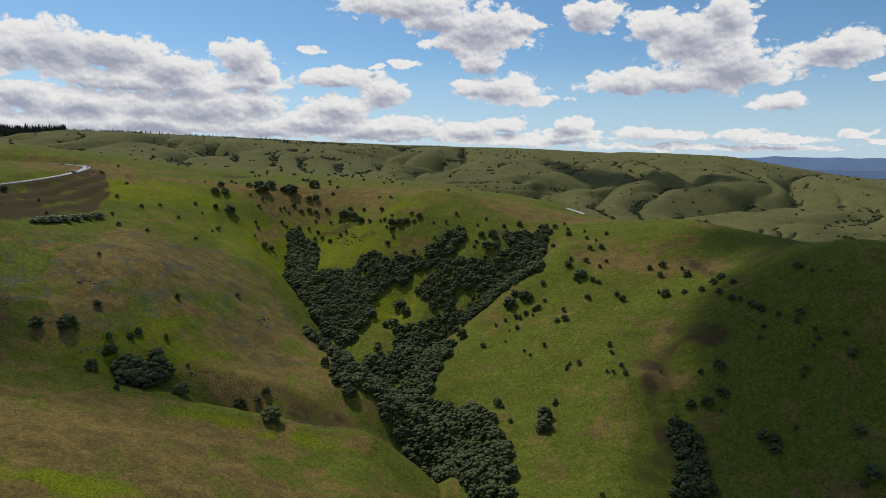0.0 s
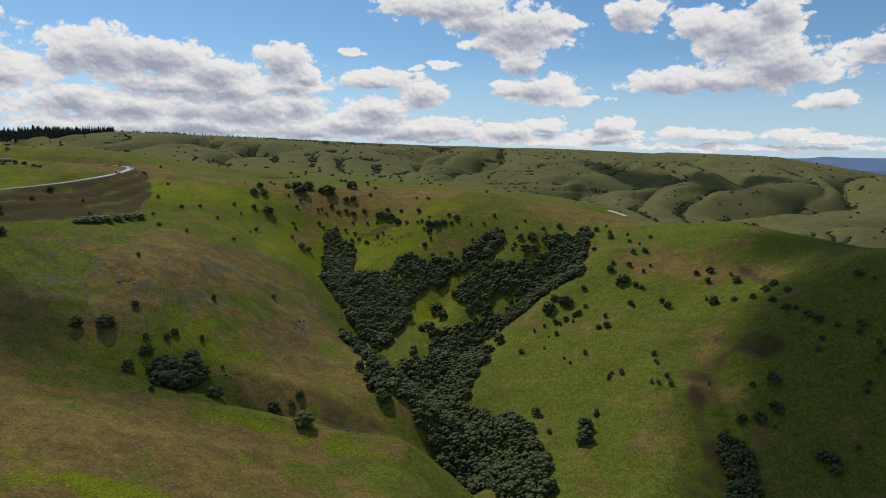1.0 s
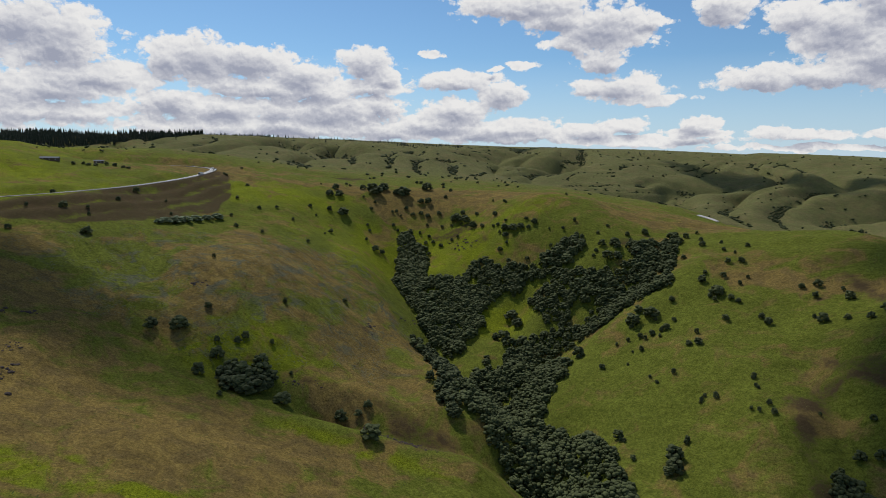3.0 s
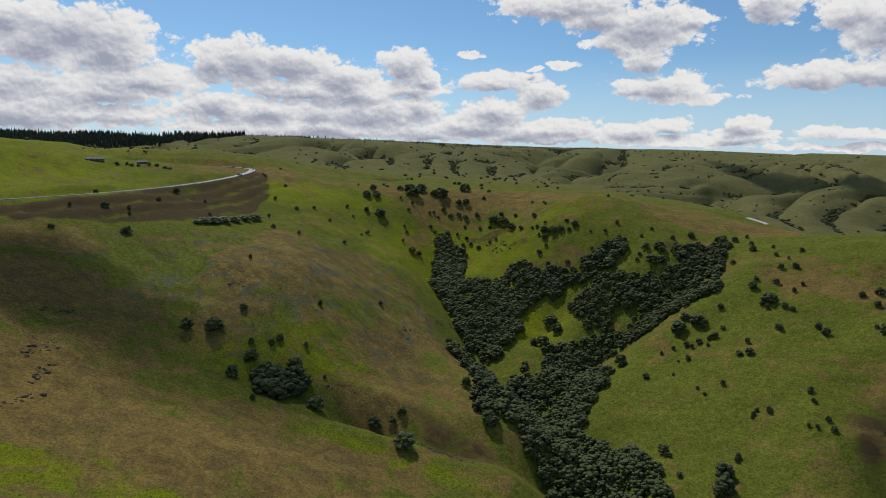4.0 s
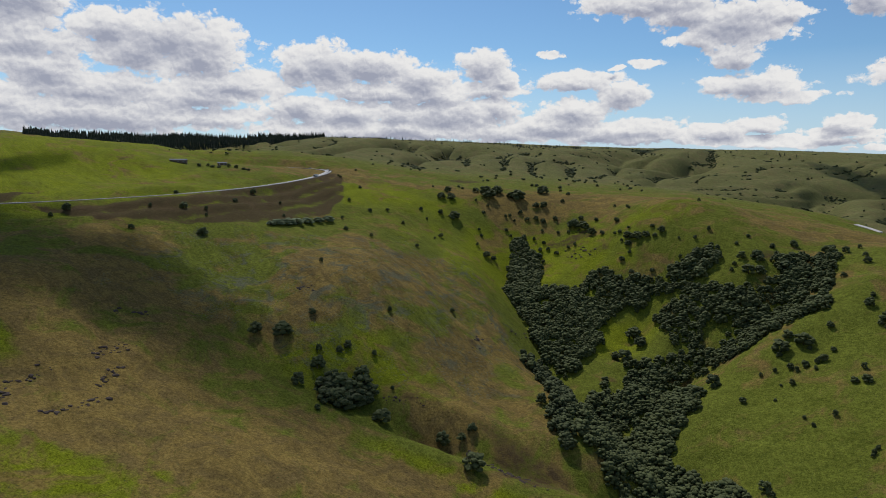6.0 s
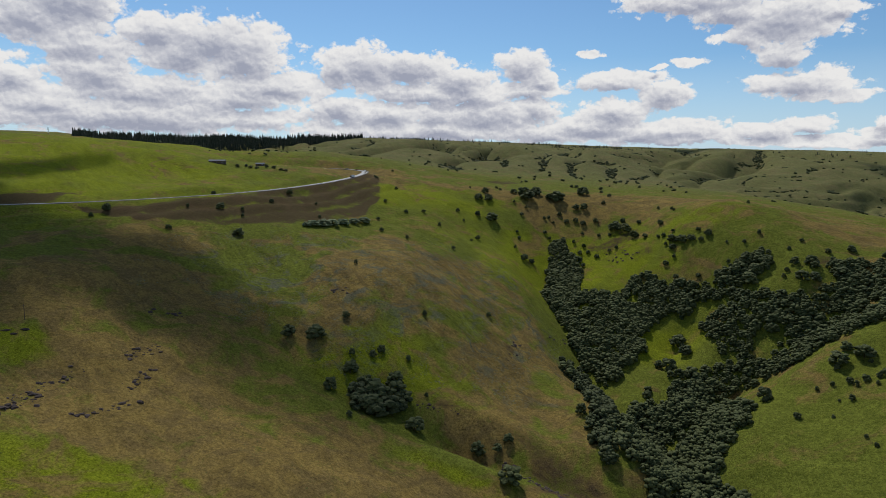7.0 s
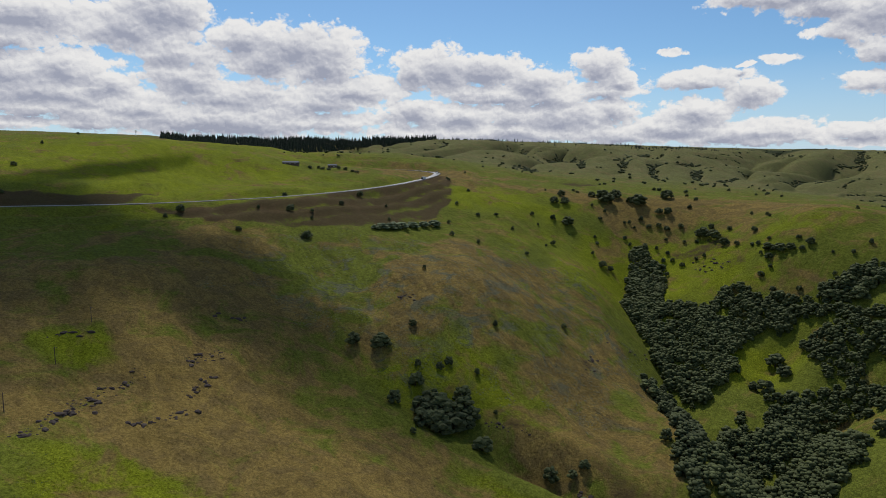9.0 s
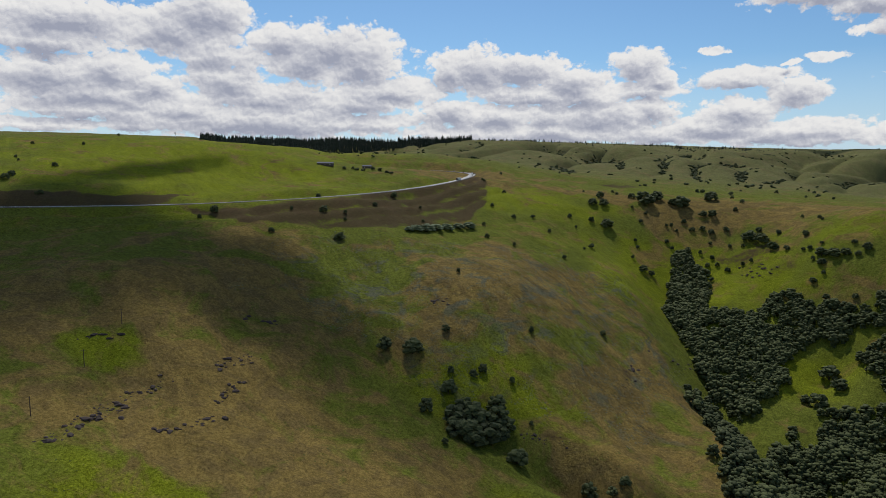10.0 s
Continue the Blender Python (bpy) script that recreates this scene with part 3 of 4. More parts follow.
def conifer_mesh(seed):
    rng = random.Random(seed)
    bm = bmesh.new()
    tiers = 7
    for k in range(tiers):
        z0 = 0.12 + 0.82 * k / tiers
        r = 0.2 * (1 - k / tiers) + 0.02
        n = 9
        top = bm.verts.new((0, 0, z0 + 0.2))
        ring = []
        for j in range(n):
            a = j * math.tau / n + rng.uniform(-0.2, 0.2)
            q = r * rng.uniform(0.65, 1.15)
            ring.append(bm.verts.new((q * math.cos(a), q * math.sin(a), z0 + rng.uniform(-0.03, 0.02))))
        for j in range(n):
            bm.faces.new((top, ring[j], ring[(j + 1) % n]))
    return bm


def make_tree(name, label, seed, crown, mat, group):
    t = thing(name, label, "tree", group)
    part("trunk", trunk_mesh(seed), bark, t)
    part("crown", crown, mat, t)
    return t


def place_tree(t, x, y, tall, wide_=None, turn=0.0, sink=0.1):
    t.location = at_ground(x, y, sink)
    t.scale = (wide_ or tall, wide_ or tall, tall)
    t.rotation_euler = (0, 0, turn)


def as_arrays(bm):
    bm.verts.index_update()
    v = np.array([p.co[:] for p in bm.verts])
    bmesh.ops.triangulate(bm, faces=bm.faces[:])
    f = np.array([[q.index for q in face.verts] for face in bm.faces])
    bm.free()
    return v, f


def stand(name, label, category, spots, kinds, mat):
    """Many plants as one object. spots: x, y, z, height, width, turn."""
    rng = random.Random(len(spots))
    vs, fs, base = [], [], 0
    for x, y, z, tall, wide_, turn in spots:
        v, f = kinds[rng.randrange(len(kinds))]
        c, s = math.cos(turn), math.sin(turn)
        vs.append(np.stack([(v[:, 0] * c - v[:, 1] * s) * wide_ + x, (v[:, 0] * s + v[:, 1] * c) * wide_ + y, v[:, 2] * tall + z], -1))
        fs.append(f + base)
        base += len(v)
    vs, fs = np.concatenate(vs), np.concatenate(fs)
    mesh = bpy.data.meshes.new(name)
    mesh.vertices.add(len(vs))
    mesh.vertices.foreach_set("co", vs.astype(np.float32).ravel())
    mesh.loops.add(fs.size)
    mesh.loops.foreach_set("vertex_index", fs.astype(np.int32).ravel())
    mesh.polygons.add(len(fs))
    mesh.polygons.foreach_set("loop_start", np.arange(0, fs.size, 3, dtype=np.int32))
    mesh.update(calc_edges=True)
    mesh.validate()
    mesh.materials.append(mat)
    return tagged(new(name, mesh), label, category, kind="stuff")


# ---- woods of the ravine ----
LEFT_ARM = [(47, 866), (66, 872), (72, 849), (81, 834), (78, 762), (93, 745), (124, 747), (136, 763), (151, 752), (153, 723), (151, 697), (127, 668), (133, 649), (122, 638), (105, 624), (95, 607), (84, 606), (73, 637), (60, 669), (48, 716), (36, 732), (42, 817)]
BAND = [(151, 752), (167, 733), (194, 709), (218, 683), (249, 651), (246, 632), (236, 620), (219, 625), (209, 612), (195, 618), (183, 640), (186, 678), (166, 696), (148, 698)]
RIGHT_ARM = [(249, 651), (278, 636), (300, 649), (298, 666), (325, 680), (337, 659), (349, 679), (361, 664), (341, 636), (319, 598), (297, 565), (278, 563), (246, 561), (231, 561), (216, 569), (201, 584), (178, 576), (160, 559), (136, 555), (116, 557), (111, 572), (126, 597), (150, 607), (178, 607), (200, 616), (228, 601), (243, 616)]
STEM = [(105, 566), (137, 562), (163, 563), (183, 535), (176, 497), (164, 483), (151, 473), (142, 455), (130, 450), (89, 424), (75, 436), (67, 455), (75, 480), (96, 548)]
STEM_LOW = [(89, 428), (124, 465), (142, 442), (150, 420), (163, 407), (168, 385), (162, 350), (165, 325), (145, 277), (124, 307), (120, 345), (100, 390), (88, 408)]
BANK_STRIP = [(44, 606), (62, 620), (72, 600), (78, 534), (78, 500), (66, 455), (71, 436), (66, 424), (58, 436), (56, 468), (60, 495), (53, 571)]
GROVE = [(210, 711), (239, 714), (259, 709), (256, 693), (238, 680), (222, 686), (209, 701)]
LOW_STRIP = [(278, 301), (287, 297), (286, 283), (278, 269), (278, 259), (263, 241), (237, 242), (256, 261), (263, 277), (265, 290)]

rs = np.random.RandomState(7)
kinds = [as_arrays(crown_mesh(100 + k, 1.0, 0.5)) for k in range(8)]
for poly, lab in ((LEFT_ARM, "dense dark green thicket of hawthorn along the ravine's west arm"), (RIGHT_ARM, "dense dark green thicket of hawthorn along the ravine's east arm"), (BAND, "dense dark thicket joining the two arms of the ravine"), (STEM, "dense dark green thicket filling the ravine's floor"), (STEM_LOW, "dark green thicket at the ravine's lower end"), (GROVE, "dark green grove on the slope over the ravine"), (BANK_STRIP, "row of dark bushes at the foot of the west bank"), (LOW_STRIP, "narrow strip of dark shrubs in a side gully")):
    p = np.array(poly, float)
    lo, hi = p.min(0) - 3, p.max(0) + 3
    g = np.stack(np.meshgrid(np.arange(lo[0], hi[0], 5.0), np.arange(lo[1], hi[1], 5.0)), -1).reshape(-1, 2)
    g = g + rs.uniform(-2.7, 2.7, g.shape)
    keep = in_polygon(g[:, 0] + 3 * grain(g[:, 0], g[:, 1], 12, 31), g[:, 1] + 3 * grain(g[:, 0], g[:, 1], 12, 32), poly)
    keep &= grain(g[:, 0], g[:, 1], 26, 33) < 0.78
    g = g[keep]
    z = height(g[:, 0], g[:, 1])
    tall = 4.6 + 4.2 * rs.rand(len(g)) + 1.6 * grain(g[:, 0], g[:, 1], 20, 34)
    stand("thicket", lab, "thicket", [(a, b, c - 0.5, h, h * 1.25 * w, t) for (a, b), c, h, w, t in zip(g, z, tall, rs.uniform(0.8, 1.15, len(g)), rs.rand(len(g)) * 6.28)], kinds, leaf)

# ---- low plants of the near slopes ----
def tuft_mesh(seed):
    r_ = random.Random(seed)
    bm = bmesh.new()
    for k in range(7):
        a_ = r_.uniform(0, math.tau)
        q = Vector((math.cos(a_), math.sin(a_), 0)) * r_.uniform(0.05, 0.35)
        s_ = Vector((-math.sin(a_), math.cos(a_), 0)) * r_.uniform(0.15, 0.3)
        bm.faces.new([bm.verts.new(v) for v in (q - s_ + Vector((0, 0, r_.uniform(0.1, 0.5))), q + s_ + Vector((0, 0, r_.uniform(0.1, 0.5))), q * 2.4 + Vector((0, 0, r_.uniform(0.0, 0.5))))])
    return bm


def tufts(name, label, n, box_, mat, size, rule):
    x, y = rs.uniform(box_[0], box_[1], n), rs.uniform(box_[2], box_[3], n)
    k = rule(x, y)
    x, y = x[k], y[k]
    z = height(x, y)
    stand(name, label, "plants", [(p, q, s - 0.05, h, h * 1.5, t) for p, q, s, h, t in zip(x, y, z, size * rs.uniform(0.5, 1.3, len(x)), rs.rand(len(x)) * 6)], [as_arrays(tuft_mesh(k)) for k in range(5)], mat)


sage = leaf_material("sage_leaves", (0.055, 0.066, 0.042), (0.14, 0.15, 0.105))
tussock = leaf_material("tussock_blades", (0.060, 0.066, 0.012), (0.19, 0.175, 0.045))
herb_leaf = leaf_material("lush_herbs", (0.030, 0.052, 0.012), (0.085, 0.115, 0.026))
tufts("sage_plants", "grey-green sage and lupine plants in drifts on the slope", 30000, (-330, 80, 430, 760), sage, 0.75, lambda x, y: (patches(x, y, HERB_PATCHES) > 0.25) & (grain(x, y * 0.5, 22, 61) + 0.6 * grain(x, y, 7, 62) > 0.12))
tufts("grass_tussocks", "yellow-green grass tussocks over the near slopes", 42000, (-420, 480, 180, 760), tussock, 0.55, lambda x, y: grain(x, y, 40, 63) + 0.8 * grain(x, y, 9, 64) > 0.1)
tufts("green_herbs", "lush green herbs in the damp hollows", 26000, (-260, 420, 240, 960), herb_leaf, 0.6, lambda x, y: grain(x, y, 50, 65) + 0.8 * grain(x, y, 12, 66) > 0.45)

# ---- single shrubs and trees ----
HOLLOW_SIDE = [
    (-170, 486, 10.1), (-149, 487, 14.5), (-133, 516, 6.1), (-119, 481, 4.9), (-104, 485, 5.8), (-99, 492, 6.3), (-78, 492, 4.0), (-116, 464, 10.4),
    (-124, 440, 9.1), (-106, 442, 15.0), (-96, 451, 15.2), (-83, 464, 12.9), (-83, 440, 18.1), (-94, 432, 16.3), (-74, 452, 11.8), (-103, 455, 12.7),
]
HOLLOW_SIDE_MORE = [
    (-89, 449, 14.2), (-80, 455, 14.3), (-88, 428, 13.7), (-76, 444, 10.8), (-101, 428, 12.1), (-60, 463, 3.0), (-63, 428, 12.1), (-21, 431, 9.8),
    (-8, 434, 6.1), (-1, 439, 6.6), (1, 383, 13.2), (-103, 412, 3.9), (-73, 544, 3.9), (-118, 718, 3.8), (48, 578, 14.6), (55, 575, 10.5),
    (52, 487, 8.1),
]
UPPER_SLOPE = [
    (-44, 954, 11.5), (-52, 924, 12.8), (-38, 928, 14.4), (-29, 991, 5.1), (-23, 982, 5.1), (-3, 971, 11.7), (12, 956, 21.4), (29, 970, 18.4),
    (18, 948, 21.3), (59, 953, 23.1), (48, 958, 11.6), (93, 1117, 6.8), (101, 1119, 7.7), (98, 987, 18.8), (139, 1104, 7.7), (130, 1027, 5.4),
    (135, 976, 6.8), (-50, 879, 8.4), (-31, 877, 16.7), (-2, 934, 4.0), (15, 925, 4.8),
]
UPPER_SLOPE_MORE = [
    (9, 907, 6.3), (61, 921, 7.2), (84, 932, 11.3), (95, 931, 11.3), (123, 945, 6.6), (40, 910, 4.7), (46, 912, 4.7), (52, 904, 3.9),
    (70, 907, 7.9), (82, 907, 7.9), (91, 899, 8.6), (108, 902, 7.9), (40, 885, 6.1), (3, 871, 4.5), (-45, 811, 7.0), (-52, 797, 3.5),
    (6, 861, 5.2), (46, 875, 4.6), (64, 875, 6.1), (77, 869, 4.5), (89, 883, 5.4),
]
UPPER_SLOPE_B = [
    (89, 858, 6.0), (83, 846, 6.6), (93, 844, 5.9), (85, 819, 6.5), (102, 830, 7.3), (109, 872, 5.3), (122, 866, 5.3), (118, 834, 5.1),
    (126, 833, 4.4), (1, 835, 4.3), (13, 818, 11.4), (22, 819, 8.6), (129, 875, 18.4), (140, 862, 16.6), (148, 839, 11.8), (158, 824, 7.3),
    (141, 887, 8.5), (158, 867, 6.9), (177, 832, 8.1), (170, 807, 5.0),
]
UPPER_SLOPE_B_MORE = [
    (175, 802, 5.7), (181, 783, 13.9), (189, 774, 13.8), (198, 768, 11.0), (206, 760, 6.8), (179, 772, 8.9), (174, 784, 4.2), (185, 799, 5.0),
    (207, 777, 6.3), (214, 762, 8.9), (178, 760, 4.7), (169, 757, 8.1), (197, 863, 4.6), (197, 852, 3.8), (245, 1128, 5.0), (279, 1225, 6.5),
    (283, 1134, 5.0), (175, 734, 7.2), (195, 721, 6.5), (135, 759, 8.1),
]
RAVINE_HEAD = [
    (258, 735, 4.7), (242, 730, 4.7), (228, 741, 3.4), (249, 710, 7.2), (254, 714, 5.9), (256, 701, 6.5), (250, 690, 10.2), (237, 707, 16.2),
    (229, 700, 17.9), (241, 691, 15.9), (212, 707, 14.1), (215, 697, 15.3), (233, 683, 17.6), (223, 717, 4.6), (230, 713, 5.2), (277, 704, 4.6),
    (293, 715, 5.4), (273, 679, 9.5),
]
RAVINE_HEAD_MORE = [
    (286, 673, 14.0), (286, 666, 8.8), (271, 655, 14.8), (281, 653, 12.4), (264, 674, 5.7), (259, 667, 5.0), (310, 694, 6.6), (307, 677, 5.8),
    (305, 655, 15.1), (332, 695, 9.3), (366, 684, 7.4), (371, 669, 8.6), (388, 676, 4.7), (369, 629, 8.2), (377, 647, 5.8), (387, 622, 4.4),
    (376, 598, 5.5), (341, 616, 6.7),
]
SPUR = [
    (364, 569, 6.5), (381, 585, 3.6), (376, 565, 7.7), (401, 595, 5.6), (333, 557, 5.1), (325, 547, 9.5), (347, 548, 7.4), (325, 521, 14.0),
    (331, 525, 8.2), (319, 521, 5.9), (332, 508, 6.9), (335, 501, 5.8), (319, 513, 4.8), (353, 529, 4.5), (364, 534, 3.9), (289, 536, 7.0),
    (265, 528, 15.7), (259, 542, 9.0), (248, 529, 15.6), (278, 509, 5.1), (266, 520, 4.1), (245, 525, 5.2), (246, 508, 6.0), (255, 504, 6.5),
    (248, 502, 4.5), (263, 502, 4.5), (267, 501, 7.6), (258, 494, 3.5), (238, 487, 4.9), (236, 511, 3.5), (226, 512, 3.5),
]
SPUR_B = [
    (232, 491, 2.4), (311, 481, 7.6), (281, 474, 4.9), (274, 458, 8.1), (268, 462, 5.7), (337, 469, 6.6), (203, 488, 6.2), (221, 475, 2.8),
    (241, 434, 4.5), (226, 443, 3.2), (227, 433, 3.1), (251, 389, 4.7), (242, 392, 3.4), (246, 395, 3.4), (281, 391, 4.8), (275, 379, 3.4),
    (258, 357, 2.8), (215, 360, 4.3), (199, 347, 13.0), (176, 359, 5.0), (178, 389, 8.9), (180, 383, 3.6), (194, 525, 13.2), (163, 662, 18.2),
    (165, 641, 14.2), (145, 622, 17.2), (138, 628, 9.2), (141, 697, 5.0),
]
SPUR_FAR = [
    (403, 489, 9.1), (391, 476, 6.5), (391, 494, 6.6), (413, 471, 4.2), (407, 455, 9.4), (410, 411, 8.4), (400, 409, 8.3), (395, 379, 8.0),
    (370, 438, 10.1), (370, 448, 4.0), (381, 425, 6.1), (384, 405, 7.1), (379, 377, 7.8), (374, 357, 6.6), (377, 350, 4.5), (375, 335, 8.4),
    (375, 325, 8.3), (376, 309, 4.8), (418, 334, 8.7), (417, 320, 3.5), (423, 308, 3.5), (385, 298, 8.1), (380, 295, 4.3), (382, 281, 4.2),
    (380, 275, 4.2), (375, 275, 3.2), (364, 310, 4.7), (356, 305, 4.2), (394, 266, 5.1), (388, 254, 7.8),
]
SPUR_LOW = [
    (363, 269, 5.0), (359, 266, 4.5), (337, 459, 7.8), (314, 317, 5.0), (324, 309, 10.9), (313, 293, 11.5), (302, 294, 9.7), (294, 302, 8.0),
    (306, 284, 2.6), (334, 246, 3.9), (312, 251, 9.3), (315, 245, 10.1), (312, 240, 8.4), (344, 198, 11.7), (337, 198, 5.4), (360, 221, 8.7),
    (279, 389, 3.4), (275, 376, 2.9), (271, 357, 4.2), (268, 347, 5.0), (261, 353, 3.2), (295, 339, 2.8), (213, 358, 3.6), (194, 336, 12.8),
    (250, 386, 3.3), (240, 390, 2.9), (190, 335, 8.5), (192, 253, 3.4),
]
ROAD_SIDE = [
    (-390, 598, 9.3), (-303, 656, 9.4), (-273, 719, 6.6), (-329, 638, 4.3), (-285, 669, 4.4), (-279, 655, 3.7), (-274, 780, 9.3), (-336, 709, 6.1),
    (-266, 614, 11.6), (-395, 583, 4.3), (-319, 583, 6.3), (-236, 765, 3.5), (-209, 966, 5.1), (-204, 955, 5.1), (-219, 724, 3.9), (-175, 752, 10.7),
    (-183, 739, 9.2), (-192, 723, 10.4), (-199, 708, 11.5), (-207, 697, 11.3), (-214, 685, 9.9), (-219, 677, 7.4),
]
HILL_LEFT = [
    (-758, 729, 5.2), (-631, 644, 7.3), (-699, 654, 3.9), (-679, 640, 3.0), (-719, 772, 4.3), (-614, 569, 9.5), (-622, 583, 8.3), (-550, 552, 5.6),
    (-549, 546, 3.7), (-390, 599, 7.9), (-396, 583, 3.9), (-780, 901, 5.9),
]
SCATTERED = [(-199, 1050, 5.1), (-167, 912, 5.5), (-136, 815, 5.6), (-116, 831, 6.0), (-169, 846, 5.5), (-76, 871, 6.0), (-66, 848, 3.5), (-92, 801, 4.7), (-149, 729, 6.0), (-68, 735, 5.2), (214, 1173, 5.9), (280, 1261, 3.7), (186, 889, 4.7), (270, 808, 4.1), (508, 1200, 4.9), (-163, 774, 5.0), (-67, 971, 3.4), (-122, 1172, 4.0), (-144, 592, 4.2), (-22, 604, 6.0)]
LISTS = [
    (SCATTERED, "small dark bush dotted over the open slope", "bushes dotted over the slopes"),
    (HOLLOW_SIDE + HOLLOW_SIDE_MORE, "dark green hawthorn tree on the grassy side of the hollow", "hawthorns by the hollow"),
    (UPPER_SLOPE + UPPER_SLOPE_MORE, "rounded dark shrub on the green upper slope", "shrubs on the upper slope"),
    (UPPER_SLOPE_B + UPPER_SLOPE_B_MORE, "small dark shrub on the slope over the ravine", "shrubs over the ravine"),
    (RAVINE_HEAD + RAVINE_HEAD_MORE, "dark bush at the head of the ravine", "bushes at the ravine head"),
    (SPUR + SPUR_B, "dark green bush on the bright grassy spur", "bushes on the spur"),
    (SPUR_FAR + SPUR_LOW, "low dark bush on the shaded grassy spur", "bushes on the spur's far side"),
    (ROAD_SIDE[:15], "dark bush on the bank below the road", "bushes by the road"),
    (ROAD_SIDE[15:], "pale green willow shrub at the foot of the road bank", "willows by the road"),
    (HILL_LEFT, "lone dark bush on the bright green hillside", "bushes on the hillside"),
]
rng = random.Random(3)
models = {}
for rows_, lab, grp in LISTS:
    for n, (x, y, w) in enumerate(rows_):
        pale = "willow" in lab
        key = (lab, n % 3)
        slim = w < 5
        if key not in models:
            t = models[key] = make_tree("shrub" if w < 6 else "tree", lab, n + len(lab), crown_mesh(n * 7 + len(lab), 1.0, 0.5), pale_leaf if pale else leaf, grp)
        else:
            t = copy_thing(models[key], pose(0, 0, 0))
        w = w * (1.05 if "hawthorn" in lab else 0.9)
        tall = w * (rng.uniform(0.9, 1.2) if slim else rng.uniform(0.72, 0.92))
        if pale:
            w = w * 1.5
            tall = w * 0.5
        elif w > 12:
            tall = w * 0.72
        place_tree(t, x, y, tall, w, rng.uniform(0, 6.28), 0.02 * tall)

# ---- far woods and scrub ----
fir = [as_arrays(conifer_mesh(k)) for k in range(5)]
low = [as_arrays(scrub_mesh(300 + k)) for k in range(5)]


def polar(a, r):
    return -np.sin(np.radians(a)) * r, np.cos(np.radians(a)) * r


a, r = rs.uniform(13.5, 36, 8000), rs.uniform(1750, 2650, 8000)
x, y = polar(a, r)
keep = r + 120 * grain(x, y, 150, 41) > 2230 - 480 * step(21, 29, a) + 150 * (1 - step(14, 17, a))
x, y, r = x[keep], y[keep], r[keep]
z = height(x, y)
stand("conifer_wood", "dark conifer forest along the far ridge", "forest", [(p, q, s - 0.5, h, h * 0.8, t) for p, q, s, h, t in zip(x, y, z, 11 + 17 * rs.rand(len(x)) ** 1.6 + 4 * grain(x, y, 60, 47), rs.rand(len(x)) * 6)], fir, needle)
a, r = rs.uniform(-30, 20, 1500), rs.uniform(2450, 2950, 1500)
x, y = polar(a, r)
keep = grain(x, y, 160, 43) + 0.03 * (a - (-5)) > 0.1
x, y = x[keep], y[keep]
z = height(x, y)
stand("ridge_trees", "scattered dark conifers along the far skyline", "trees", [(p, q, s - 0.5, h, h * 1.1, t) for p, q, s, h, t in zip(x, y, z, rs.uniform(6, 13, len(x)), rs.rand(len(x)) * 6)], fir, needle)
# scrub in the hollows of the far slopes
a, r = rs.uniform(-58, 30, 90000), 1150 + 1600 * rs.rand(90000)
x, y = polar(a, r)
z = height(x, y)
e = 25.0
hollow = (height(x + e, y) + height(x - e, y) + height(x, y + e) + height(x, y - e)) / 4 - z
keep = (hollow > 1.9) & (grain(x, y, 170, 45) + 0.5 * grain(x, y, 45, 46) > -0.05) | (rs.rand(len(x)) < 0.006)
x, y, z = x[keep][:12000], y[keep][:12000], z[keep][:12000]
stand("far_scrub", "dark scrub in the hollows of the far hills", "scrub", [(p, q, s - 0.6, h, h * 1.15, t) for p, q, s, h, t in zip(x, y, z, rs.uniform(3.0, 6.5, len(x)), rs.rand(len(x)) * 6)], low, leaf)

# ---- road ----
pts = [Vector(p) for p in ROAD]


def smooth_line(points, n=10):
    out = []
    for k in range(len(points) - 1):
        p0, p1, p2, p3 = points[max(k - 1, 0)], points[k], points[k + 1], points[min(k + 2, len(points) - 1)]
        for j in range(n):
            t = j / n
            out.append(0.5 * (2 * p1 + (p2 - p0) * t + (2 * p0 - 5 * p1 + 4 * p2 - p3) * t * t + (3 * p1 - p0 - 3 * p2 + p3) * t ** 3))
    return out + [points[-1]]


def ribbon(name, line, left, right, lift, thick, mat, label, parent=None):
    """A strip along a line, with its own thickness."""
    bm = bmesh.new()
    rows_ = []
    for k, p in enumerate(line):
        d = (line[min(k + 1, len(line) - 1)] - line[max(k - 1, 0)]).to_2d().normalized()
        s = Vector((d.y, -d.x, 0))
        a_, b_ = p - s * left, p + s * right
        rows_.append([bm.verts.new((q.x, q.y, p.z + h)) for q, h in ((a_, lift), (b_, lift), (b_, lift - thick), (a_, lift - thick))])
    for u, v in zip(rows_, rows_[1:]):
        for j in range(4):
            bm.faces.new((u[j], u[(j + 1) % 4], v[(j + 1) % 4], v[j]))
    bm.faces.new(rows_[0][::-1])
    bm.faces.new(rows_[-1])
    bmesh.ops.recalc_face_normals(bm, faces=bm.faces[:])
    ob = part(name, bm, mat, parent, "" if parent else label)
    return ob


line = smooth_line(pts)
road = tagged(ribbon("road", line, 4.2, 4.2, 0.75, 1.2, asphalt, "grey asphalt road round a hillside bend"), category="road", kind="structure")
road_gravel = tagged(ribbon("road_shoulder", line, 5.8, 5.8, 0.55, 1.4, gravel, "pale gravel shoulder along the road"), category="shoulder", kind="structure")
for o in (-3.8, 3.8):
    ribbon("edge_line", line, -o + 0.12, o + 0.12, 0.756, 0.02, white_paint, "", road)
